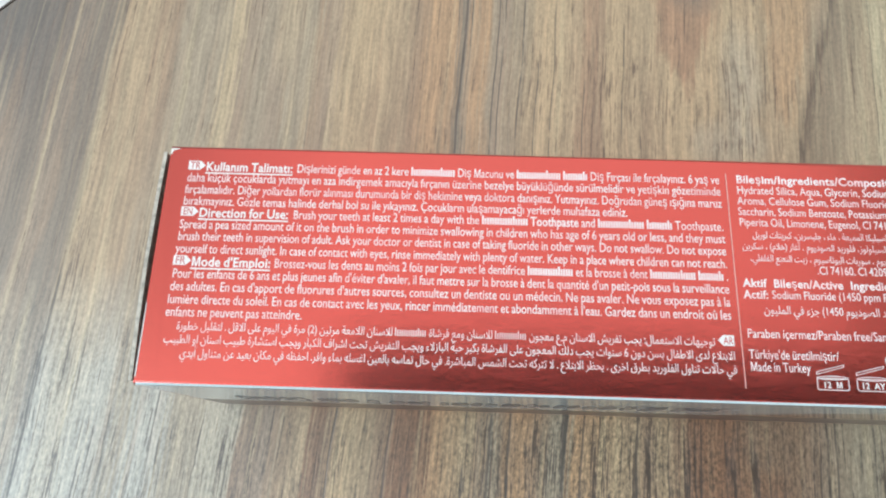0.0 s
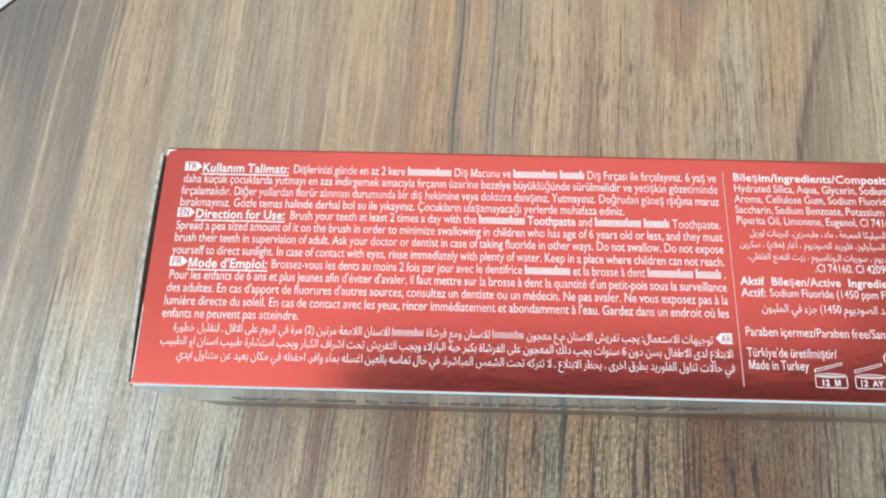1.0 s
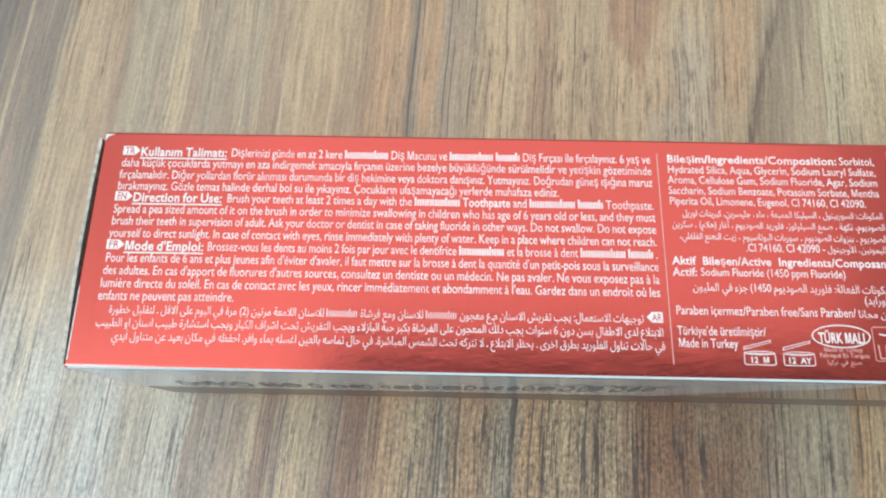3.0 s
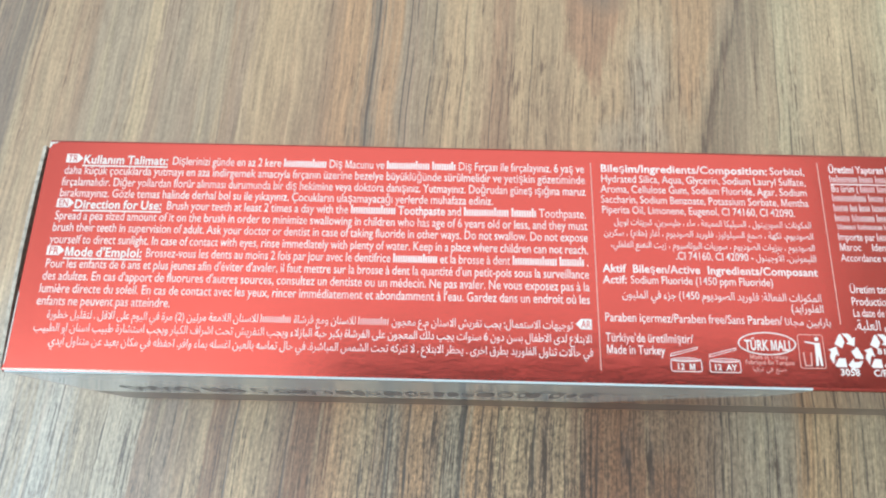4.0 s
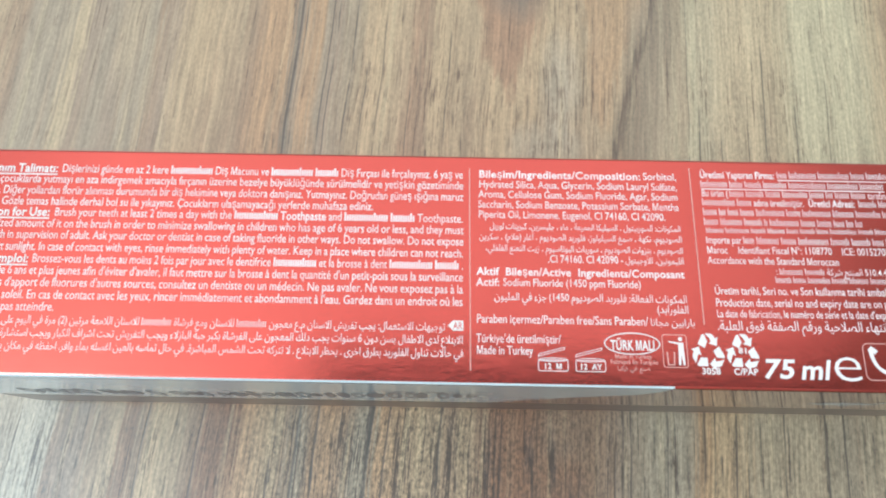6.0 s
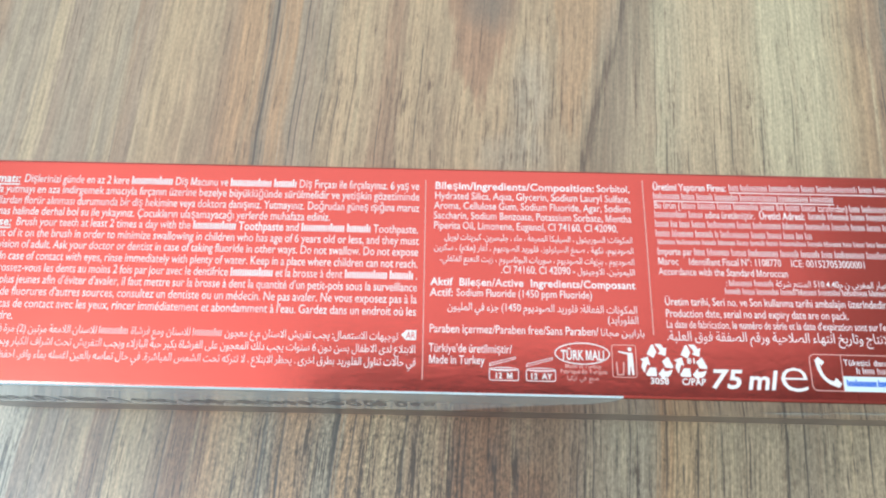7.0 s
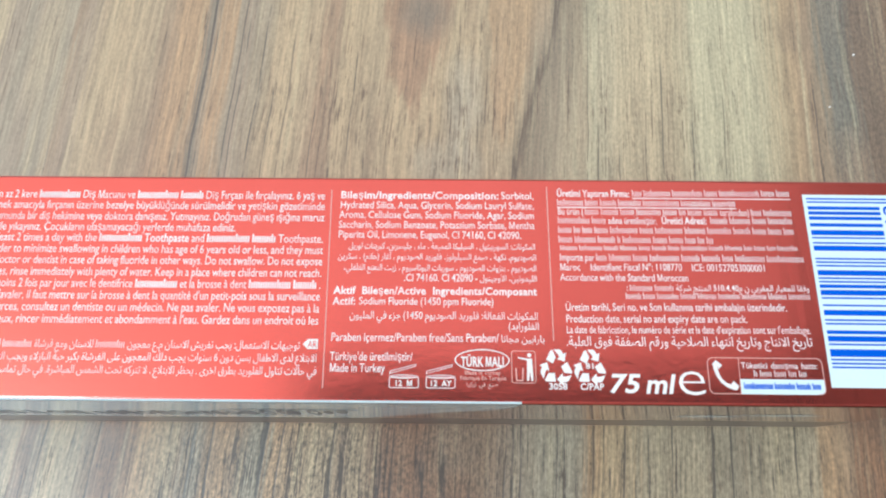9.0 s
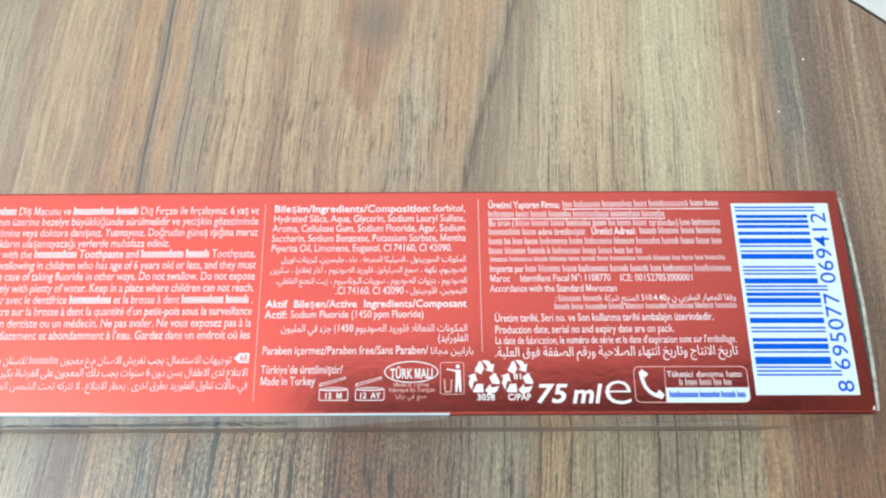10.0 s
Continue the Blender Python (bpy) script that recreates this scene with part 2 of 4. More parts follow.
    # short open pores, in groups
    pore = n.noise(1.0, at=across, stretch=(2300, 150, 1), detail=1.0, offset=(0.3, 9.0, 0))
    group = n.noise(1.0, at=across, stretch=(90, 18, 1), detail=2, offset=(5.0, 2.0, 0))
    fx = n.math('MULTIPLY', n.math('SUBTRACT', x, 0.092), 24.0)
    fy = n.math('MULTIPLY', n.math('SUBTRACT', y, 0.072), 38.0)
    bunch = n.math('SUBTRACT', 1.0, n.math('ADD', n.math('MULTIPLY', fx, fx), n.math('MULTIPLY', fy, fy)), clamp=True)
    many = n.math('ADD', n.math('MULTIPLY', group, 0.30), n.math('MULTIPLY', bunch, 0.09))
    deep = n.math('MULTIPLY', n.math('SUBTRACT', n.math('ADD', pore, many), 0.832), 13.0, clamp=True)
    base = n.mix(n.math('MULTIPLY', deep, 0.68), base, seen(104, 80, 60))
    # longer dark hairlines in bundles, broken up along the grain
    hairline = n.noise(1.0, at=across, stretch=(2300, 45, 1), detail=2.0, rough=0.55, offset=(9.3, 2.0, 0))
    bundle = n.noise(1.0, at=across, stretch=(190, 8, 1), detail=2, offset=(3.3, 8.0, 0))
    broken = n.noise(1.0, at=across, stretch=(1100, 260, 1), detail=3, rough=0.7, offset=(1.3, 5.0, 0))
    level = n.math('ADD', hairline, n.math('ADD', n.math('MULTIPLY', bundle, 0.35), n.math('MULTIPLY', broken, 0.42)))
    hairline = n.math('MULTIPLY', n.math('SUBTRACT', level, n.math('SUBTRACT', 1.045, n.math('ADD', n.math('ADD', n.math('MULTIPLY', front, 0.05), n.math('MULTIPLY', grainy, 0.06)), n.math('MULTIPLY', bunch, 0.06)))), 15.0, clamp=True)
    base = n.mix(n.math('MULTIPLY', hairline, 0.88), base, n.mix(front, seen(98, 75, 56), seen(64, 48, 38)))
    # long thin cracks that come and go
    line = 0.0
    for mm, half, start, stop in CRACKS + FRONT_CRACKS:
        one = n.math('SUBTRACT', 1.2, n.math('MULTIPLY', n.math('ABSOLUTE', n.math('SUBTRACT', u, mm / 1000)), 1000 / half), clamp=True)
        reach = n.math('MULTIPLY', n.math('MULTIPLY', n.math('SUBTRACT', y, start / 1000), 300.0, clamp=True),
                       n.math('MULTIPLY', n.math('SUBTRACT', stop / 1000, y), 300.0, clamp=True))
        line = n.math('MAXIMUM', n.math('MULTIPLY', one, reach), line)
    where = n.math('MULTIPLY', n.math('SUBTRACT', n.noise(1.0, at=across, stretch=(500, 75, 1), detail=5, rough=0.65, offset=(8.0, 3.0, 0)), 0.36), 9.0, clamp=True)
    line = n.math('MULTIPLY', line, where)
    base = n.mix(n.math('MULTIPLY', line, 0.85), base, seen(62, 54, 48))
    rough = n.math('ADD', 0.34, n.math('MULTIPLY', fibre, 0.16))
    n.set(Base_Color=base, Roughness=rough, Specular_IOR_Level=0.5, Coat_Weight=1.0, Coat_IOR=1.62, Coat_Roughness=0.42)
    height = n.math('SUBTRACT', n.math('ADD', n.math('MULTIPLY', fibre, 0.3), n.math('MULTIPLY', hair, 0.25)),
                    n.math('ADD', n.math('ADD', deep, hairline), n.math('MULTIPLY', line, 0.8)))
    n.bump(height, 0.6, 0.00010)
    return n.mat


def foil(name, colour, rough):
    n = Nodes(name)
    at = n.coords()
    waves = n.noise(1.0, at=at, stretch=(230, 330, 300), detail=5, rough=0.62)
    fine = n.noise(2600, at=at, detail=2)
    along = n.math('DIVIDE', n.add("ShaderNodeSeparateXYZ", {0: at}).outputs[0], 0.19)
    # the red gets darker towards both ends
    lengthwise_red = n.ramp(along, [(mm / 190, tuple(c * k for c in colour)) for mm, k in ((0, 0.60), (10, 0.76), (30, 1.0), (112, 1.0), (150, 0.78), (186, 0.56))])
    tint = n.mix(n.math('MULTIPLY', waves, 0.12), lengthwise_red, (0.5, 0.05, 0.04))
    n.set(Base_Color=tint, Metallic=1.0, Roughness=n.math('ADD', rough, n.math('MULTIPLY', fine, 0.08)), Coat_Weight=0.42, Coat_Roughness=0.3)
    crumple = n.noise(1.0, at=at, stretch=(420, 620, 500), detail=5, rough=0.7, offset=(3, 2, 1))
    n.bump(n.math('ADD', n.math('ADD', waves, n.math('MULTIPLY', crumple, 0.3)), n.math('MULTIPLY', fine, 0.05)), 0.55, 0.00005)
    return n.mat


def ink(name, colour, rough=0.4, gloss=0.4, thin=None):
    """Flat print; with thin, the ink lies unevenly and lets that colour through."""
    n = Nodes(name)
    f = n.noise(1800, detail=3)
    paint = n.ramp(f, [(0.25, tuple(c * 0.965 for c in colour)), (0.6, colour)])
    if thin:
        cover = n.noise(1.0, stretch=(190, 420, 1), detail=4, rough=0.65)
        paint = n.mix(n.math('MULTIPLY', n.math('SUBTRACT', cover, 0.40), 4.0, clamp=True), paint, thin)
    n.set(Base_Color=paint, Roughness=rough, Specular_IOR_Level=gloss)
    return n.mat


WOOD = wood()
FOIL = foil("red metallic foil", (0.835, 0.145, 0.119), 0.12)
WHITE_INK = ink("white ink", (0.86, 0.84, 0.84))
LINE_INK = ink("fine white ink", (0.93, 0.90, 0.91), thin=(0.90, 0.66, 0.67))
THIN_INK = ink("thin pink ink", (0.80, 0.44, 0.40))
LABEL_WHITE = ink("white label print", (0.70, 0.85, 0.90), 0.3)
BLUE_INK = ink("blue ink", (0.0, 0.105, 0.64), 0.5, 0.08)
GREY_INK = ink("grey violet ink", (0.17, 0.17, 0.21), 0.3)
SILVER = plain("silver foil print", (0.56, 0.68, 0.76), 0.10, 0.2, 500, 0.03, 0.15, 0.00003)
PALE_FOIL = plain("pale red foil", (0.44, 0.26, 0.24), 0.07, 0.9, 500, 0.05, 0.15, 0.00003)
# darkened foil that paints shade along the lower front
CONTACT_SHADE = plain("dull violet foil print", (0.24, 0.19, 0.18), 0.3, 0.7, 500, 0.1, 0.15, 0.00003)
BOARD = plain("raw grey board", (0.50, 0.48, 0.42), 0.85, 0, 1100, 0.35, 0.4)
CHIPPED = plain("chipped white board", (0.80, 0.79, 0.76), 0.7, 0, 1500, 0.1, 0.3)
EDGE = plain("dark edge band", (0.055, 0.042, 0.035), 0.45, 0, 600, 0.2, 0.2)
METAL = plain("black metal", (0.03, 0.03, 0.032), 0.4, 0.0, 300, 0.15)
TILE = plain("white floor tile", (0.70, 0.71, 0.70), 0.3, 0, 30, 0.04)
PLASTER = plain("grey plaster", (0.48, 0.46, 0.43), 0.9, 0, 60, 0.1, 0.3, 0.002)
DARK_SLAB = plain("dark stained timber", (0.022, 0.018, 0.016), 0.8, 0, 30, 0.2)


# ---- building helpers ----
def link(name, bm, material, parent=None, label="", smooth=False):
    me = bpy.data.meshes.new(name)
    bm.to_mesh(me)
    bm.free()
    me.materials.append(material)
    if smooth:
        for f in me.polygons:
            f.use_smooth = True
    ob = new(name, me)
    if parent:
        ob.parent = parent
        ob.matrix_parent_inverse = parent.matrix_world.inverted()
    if label:
        tagged(ob, label)
    return ob


def part(name, bm, material, parent, label="", smooth=False):
    return link(name, bm, material, parent, label, smooth)


def thing(name, at, label, category, group=""):
    ob = new(name)
    ob.empty_display_size = 0.02
    ob.matrix_world = Matrix.Translation(at)
    bpy.context.view_layer.update()
    return tagged(ob, label, category, group)


def box(x0, x1, y0, y1, z0, z1, bevel=0.0):
    bm = bmesh.new()
    bmesh.ops.create_cube(bm, size=1)
    for v in bm.verts:
        v.co = ((x0 + x1) / 2 + v.co.x * (x1 - x0), (y0 + y1) / 2 + v.co.y * (y1 - y0), (z0 + z1) / 2 + v.co.z * (z1 - z0))
    if bevel:
        bmesh.ops.bevel(bm, geom=bm.edges[:], offset=bevel, segments=2, affect='EDGES', profile=0.5)
    return bm


def lathe(profile, centre, steps=96):
    bm = bmesh.new()
    rings = [[bm.verts.new((centre[0] + r * math.cos(a), centre[1] + r * math.sin(a), z))
              for a in (2 * math.pi * k / steps for k in range(steps))] for r, z in profile]
    for a, b in zip(rings, rings[1:]):
        for k in range(steps):
            bm.faces.new((a[k], a[(k + 1) % steps], b[(k + 1) % steps], b[k]))
    bm.faces.new(rings[-1])
    bm.faces.new(reversed(rings[0]))
    bmesh.ops.recalc_face_normals(bm, faces=bm.faces[:])
    return bm


# ---- the place: floor, with unseen walls and an overhead slab added to shape the light ----
FLOOR = -0.46
tagged(link("floor", box(-4.0, 1.36, -1.7, 2.6, FLOOR - 0.1, FLOOR), TILE), "white tiled terrace floor", "floor", kind="structure")
# walls out of view, added to block light and darken reflections
tagged(link("wall_south", box(-4.0, 1.36, -1.6, -1.4, FLOOR, 1.4), PLASTER), "grey plastered house wall", "wall", kind="structure")
tagged(link("wall_north", box(-4.0, 1.36, 2.4, 2.6, FLOOR, 1.6), PLASTER), "grey plastered garden wall", "wall", kind="structure")
tagged(link("wall_east", box(1.20, 1.36, -1.5, 2.4, FLOOR, 2.1), PLASTER), "grey plastered side wall", "wall", kind="structure")
# unseen slab overhead, added only to mirror as a dark band in the foil
tagged(link("beam", box(-0.28, 1.20, -0.40, 0.345, 2.0, 2.2), DARK_SLAB), "broad dark timber beam over the terrace", "beam", kind="structure")

# ---- the round side table ----
CENTRE, RADIUS = (0.0889, -0.0520), 0.2150
table = thing("side_table", (CENTRE[0], CENTRE[1], FLOOR), "small round side table with a striped wood laminate top", "table")
r = RADIUS - 0.0013
part("tabletop", lathe([(r, -0.018), (r, -0.0004), (r - 0.0004, 0.0)], CENTRE, 160), WOOD, table, "striped brown and tan wood laminate top")
bm = bmesh.new()
prof = [(r + 0.00005, -0.0178), (RADIUS - 0.0003, -0.0178), (RADIUS, -0.0170), (RADIUS, -0.0010), (RADIUS - 0.0005, -0.0003), (r + 0.00005, -0.0001)]
rings = [[bm.verts.new((CENTRE[0] + q * math.cos(a), CENTRE[1] + q * math.sin(a), z)) for a in (2 * math.pi * k / 160 for k in range(160))] for q, z in prof]
for a, b in zip(rings, rings[1:] + rings[:1]):
    for k in range(160):
        bm.faces.new((a[k], a[(k + 1) % 160], b[(k + 1) % 160], b[k]))
bmesh.ops.recalc_face_normals(bm, faces=bm.faces[:])
part("edge_band", bm, EDGE, table, "dark brown edge band")
part("mounting_plate", lathe([(0.07, -0.0225), (0.07, -0.0181)], CENTRE, 48), METAL, table)
part("column", lathe([(0.022, FLOOR + 0.016), (0.022, -0.0226)], CENTRE, 48), METAL, table, smooth=False)
part("base", lathe([(0.16, FLOOR), (0.16, FLOOR + 0.008), (0.15, FLOOR + 0.012), (0.03, FLOOR + 0.0158)], CENTRE, 64), METAL, table)

# ---- lettering ----
from mathutils.geometry import tessellate_polygon

JOINS = "ء1آ2أ2ؤ2إ2ئ4ا2ب4ة2ت4ث4ج4ح4خ4د2ذ2ر2ز2س4ش4ص4ض4ط4ظ4ع4غ4"
JOINS_LATE = "ف4ق4ك4ل4م4ن4ه4و2ى2ي4"
FORMS = {}
for text, code in ((JOINS, 0xFE80), (JOINS_LATE, 0xFED1)):
    for ch, count in zip(text[::2], text[1::2]):
        FORMS[ch] = [chr(code + k) for k in range(int(count))]
        code += int(count)
LAM_ALEF = {"آ": 0xFEF5, "أ": 0xFEF7, "إ": 0xFEF9, "ا": 0xFEFB}


def arabic(word):
    """A word in its joined letter forms, in the order in which it stands from left to right."""
    if not any(ch in FORMS for ch in word):
        return word
    out, k, joined = [], 0, False
    while k < len(word):
        ch = word[k]
        if ch == "ل" and k + 1 < len(word) and word[k + 1] in LAM_ALEF:
            out.append(chr(LAM_ALEF[word[k + 1]] + int(joined)))
            joined, k = False, k + 2
            continue
        forms = FORMS.get(ch)
        if not forms:
            out.append({"(": ")", ")": "("}.get(ch, ch))
            joined = False
        else:
            after = k + 1 < len(word) and len(FORMS.get(word[k + 1], "")) > 1
            onward = after and len(forms) == 4
            out.append(forms[(2 if onward else 0) + (1 if joined and len(forms) > 1 else 0)])
            joined = onward
        k += 1
    return "".join(reversed(out))


GLYPHS = {}
BOLD = 0.022


def inside(p, loop):
    hit = False
    for a, b in zip(loop, loop[1:] + loop[:1]):
        if (a[1] > p[1]) != (b[1] > p[1]) and p[0] < a[0] + (p[1] - a[1]) / (b[1] - a[1]) * (b[0] - a[0]):
            hit = not hit
    return hit


def outlines(curve):
    """Fills letters whose strokes overlap: each outline by itself, with the holes that lie in it."""
    loops = []
    for sp in curve.splines:
        pts = []
        bp = sp.bezier_points
        for a, b in zip(bp, list(bp[1:]) + [bp[0]]):
            for k in range(4):
                t = k / 4
                q = (1 - t) ** 3 * a.co + 3 * t * (1 - t) ** 2 * a.handle_right + 3 * t * t * (1 - t) * b.handle_left + t ** 3 * b.co
                if not pts or (abs(q.x - pts[-1][0]) + abs(q.y - pts[-1][1])) > 1e-5:
                    pts.append((q.x, q.y))
        area = sum(a[0] * b[1] - b[0] * a[1] for a, b in zip(pts, pts[1:] + pts[:1])) / 2
        if len(pts) > 2 and abs(area) > 1e-6:
            loops.append((area, pts))
    verts, faces = [], []
    if loops:
        sign = 1 if max(loops, key=lambda q: abs(q[0]))[0] > 0 else -1
        for k, (area, pts) in enumerate(q for q in loops if q[0] * sign > 0):
            rings = [pts] + [h for a, h in loops if a * sign < 0 and inside(h[0], pts)]
            flat = [q for ring in rings for q in ring]
            n = len(verts)
            verts += [(a, b, float(k)) for a, b in flat]
            faces += [tuple(n + i for i in t) for t in tessellate_polygon([[Vector((a, b, 0)) for a, b in ring] for ring in rings])]
    return np.array(verts).reshape(-1, 3), faces


def load_glyphs(wanted):
    """Outlines and widths of the letters, taken once from the built-in font."""
    made = []
    for ch, bold in sorted(wanted | {("|", False), ("|", True), ("M", False), ("M", True), ("e", 3), ("7", 2), ("5", 2), ("m", 2), ("l", 2)}):
        for body in (ch, "|" + ch + "|"):
            cu = bpy.data.curves.new("glyph", "FONT")
            cu.body, cu.resolution_u, cu.fill_mode = body, 3, 'FRONT'
            if body == ch:
                cu.offset = 0.0 if ord(ch) > 0x5FF else {False: 0.003, True: BOLD, 2: 0.024, 3: -0.014}[bold]
            made.append((ch, bold, body == ch, new("glyph", cu)))
    bpy.context.view_layer.update()
    deps = bpy.context.evaluated_depsgraph_get()
    two = {}
    for ch, bold, shape, ob in made:
        if not shape:
            two[ch, bold] = ob.dimensions[0]
        elif ord(ch) > 0x5FF or ch in "ğşĞŞİ":
            GLYPHS[ch, bold] = [*outlines(ob.to_curve(deps)), 0.0]
            ob.to_curve_clear()
        else:
            me = bpy.data.meshes.new_from_object(ob.evaluated_get(deps))
            v = np.array([(*q.co[:2], 0.0) for q in me.vertices]).reshape(-1, 3)
            GLYPHS[ch, bold] = [v, [tuple(q.vertices) for q in me.polygons], 0.0]
            bpy.data.meshes.remove(me)
    pair = two["|", False]
    bar = GLYPHS["|", False][0]
    # "|||" spans two advances and a bar, "|x|" spans the advance of x more than that of one
    bar_width = bar[:, 0].max() - bar[:, 0].min() - 0.008
    bar_step = (pair - bar_width) / 2
    for (ch, bold), width in two.items():
        GLYPHS[ch, bold][2] = width - bar_width - bar_step + (0.02 if bold else 0.0)
    for bold in (False, True):
        # a plain M, drawn as one outline
        v = GLYPHS["M", bold][0]
        x0, x1, h, w = v[:, 0].min(), v[:, 0].max(), v[:, 1].max(), 0.14 if bold else 0.092
        mid = (x0 + x1) / 2
        half = [(x0 + w, 0), (x0, 0), (x0, h), (x0 + 1.4 * w, h)]
        pts = [(mid - 0.45 * w, 0), (x0 + w, 0.76 * h)] + half + [(mid, 0.27 * h)] + [(2 * mid - a, b) for a, b in reversed(half)] + [(x1 - w, 0.76 * h), (mid + 0.45 * w, 0)]
        GLYPHS["M", bold][:2] = np.array([(a, b, 0.0) for a, b in pts]), [tuple(range(len(pts)))]
    for *_, ob in made:
        cu = ob.data
        bpy.data.objects.remove(ob)
        bpy.data.curves.remove(cu)


def word_width(word, bold):
    if word[0] == "{":
        return 0.52 * int(word[1:-1])
    return sum(GLYPHS[ch, bold][2] for ch in word)


class Print:
    """Collects flat printed shapes on a panel, in millimetres."""

    def __init__(self):
        self.verts, self.faces = [], []

    def poly(self, pts):
        n = len(self.verts)
        self.verts += [(x, y, float(len(self.faces) % 7)) for x, y in pts]
        self.faces.append(tuple(range(n, n + len(pts))))

    def rect(self, x0, y0, x1, y1):
        self.poly([(x0, y0), (x1, y0), (x1, y1), (x0, y1)])

    def ring(self, outer, inner):
        n, k = len(self.verts), len(outer)
        self.verts += [(x, y, 0.0) for x, y in outer + inner]
        for i in range(k):
            j = (i + 1) % k
            self.faces.append((n + i, n + j, n + k + j, n + k + i))

    def word(self, word, bold, x, y, size, sx, lean=0.0):
        if word[0] == "{":
            count = int(word[1:-1])
            step = word_width(word, bold) * size * sx / count
            # upright strokes, two to a letter
            for k in range(count):
                tall = k == 0 or (k * 5 + count) % 7 == 4
                h = 0.70 if tall else 0.52
                w = 0.36 if bold else 0.2
                for at in (0.02, 0.52):
                    lift = 0.0 if at < 0.5 or not tall else 0.2
                    self.rect(x + step * (k + at), y, x + step * (k + at + w), y + (h - lift) * size)
            return
        for ch in word:
            v, faces, step = GLYPHS[ch, bold]
            n = len(self.verts)
            self.verts += [(x + (px + lean * py) * size * sx, y + py * size, layer) for px, py, layer in v.tolist()]
            self.faces += [tuple(n + i for i in f) for f in faces]
            x += step * size * sx

    def line(self, text, x0, x1, y, size, widest=0.9, slope=0.0, turn=False):
        """One line set full from x0 to x1. *word is bold, {n} a bar of n letters."""
        words = text.split()
        if turn:
            words = [arabic(w) if w[0] not in "{" else w for w in reversed(words)]
        words = [(w.lstrip("*"), w.startswith("*")) for w in words]
        total = sum(word_width(w, b) for w, b in words) * size
        gap = 0.24 * size
        sx = min(widest if len(words) > 1 else 1.25, (x1 - x0) / (total + gap * (len(words) - 1)))
        room = (x1 - x0 - total * sx) / max(1, len(words) - 1)
        x = x0
        for w, b in words:
            self.word(w, b, x, y + slope * (x - x0), size, sx)
            x += word_width(w, b) * size * sx + room

    def mesh(self, name, place, material, parent, label=""):
        me = bpy.data.meshes.new(name)
        at = [(place(x, y), layer) for x, y, layer in self.verts]
        side = (0, -4e-6, 0) if place(0, HIGH)[1] < 0.001 else (0, 0, 4e-6)
        me.from_pydata([(a + side[0] * k, b + side[1] * k, c + side[2] * k) for (a, b, c), k in at], [], self.faces)
        me.materials.append(material)
        ob = new(name, me)
        ob.parent = parent
        ob.matrix_parent_inverse = parent.matrix_world.inverted()
        if label:
            tagged(ob, label)
        if name == "printed_line":
            tagged(ob, "line of small white printed lettering", kind="stuff")
        elif name == "web_line":
            tagged(ob, "row of small blue bars", kind="stuff")
        return ob


def round_rect(x0, y0, x1, y1, r, steps=6, corners=(1, 1, 1, 1)):
    pts = []
    for (cx, cy, a), on in zip(((x1 - r, y1 - r, 0), (x0 + r, y1 - r, 90), (x0 + r, y0 + r, 180), (x1 - r, y0 + r, 270)), corners):
        for k in range(steps + 1):
            t = radians(a + 90 * k / steps)
            q = (cx + r * math.cos(t), cy + r * math.sin(t))
            if not on:
                q = (x1 if a in (0, 270) else x0, y1 if a in (0, 90) else y0)
                q = (q[0] + 1e-4 * k, q[1])
            pts.append(q)
    return pts


# ---- the carton ----
LONG, DEEP, HIGH, CREASE = 186.0, 37.3, 47.5, 2.4
carton = thing("toothpaste_carton", (0.093, 0.0184, 0.0), "red metallic foil toothpaste carton lying on the wooden table", "carton")


def end_x(y, right):
    """The carton's ends are cut a little askew."""
    return LONG + 0.1 + 0.4 * (1 - y / DEEP) if right else -0.6 - 0.6 * (1 - y / DEEP)


def sag(x, y=0.0):
    """The upper panel dips a little towards both ends, most along its front edge."""
    return (0.6 * max(0.0, (x - 148) / 38) ** 2 + 0.35 * max(0.0, (34 - x) / 34) ** 2) * (1 - 0.8 * y / DEEP)


def lean_in(z):
    """The front panel leans back a little towards the table."""
    return -0.6 + 1.9 * (1 - z / HIGH)


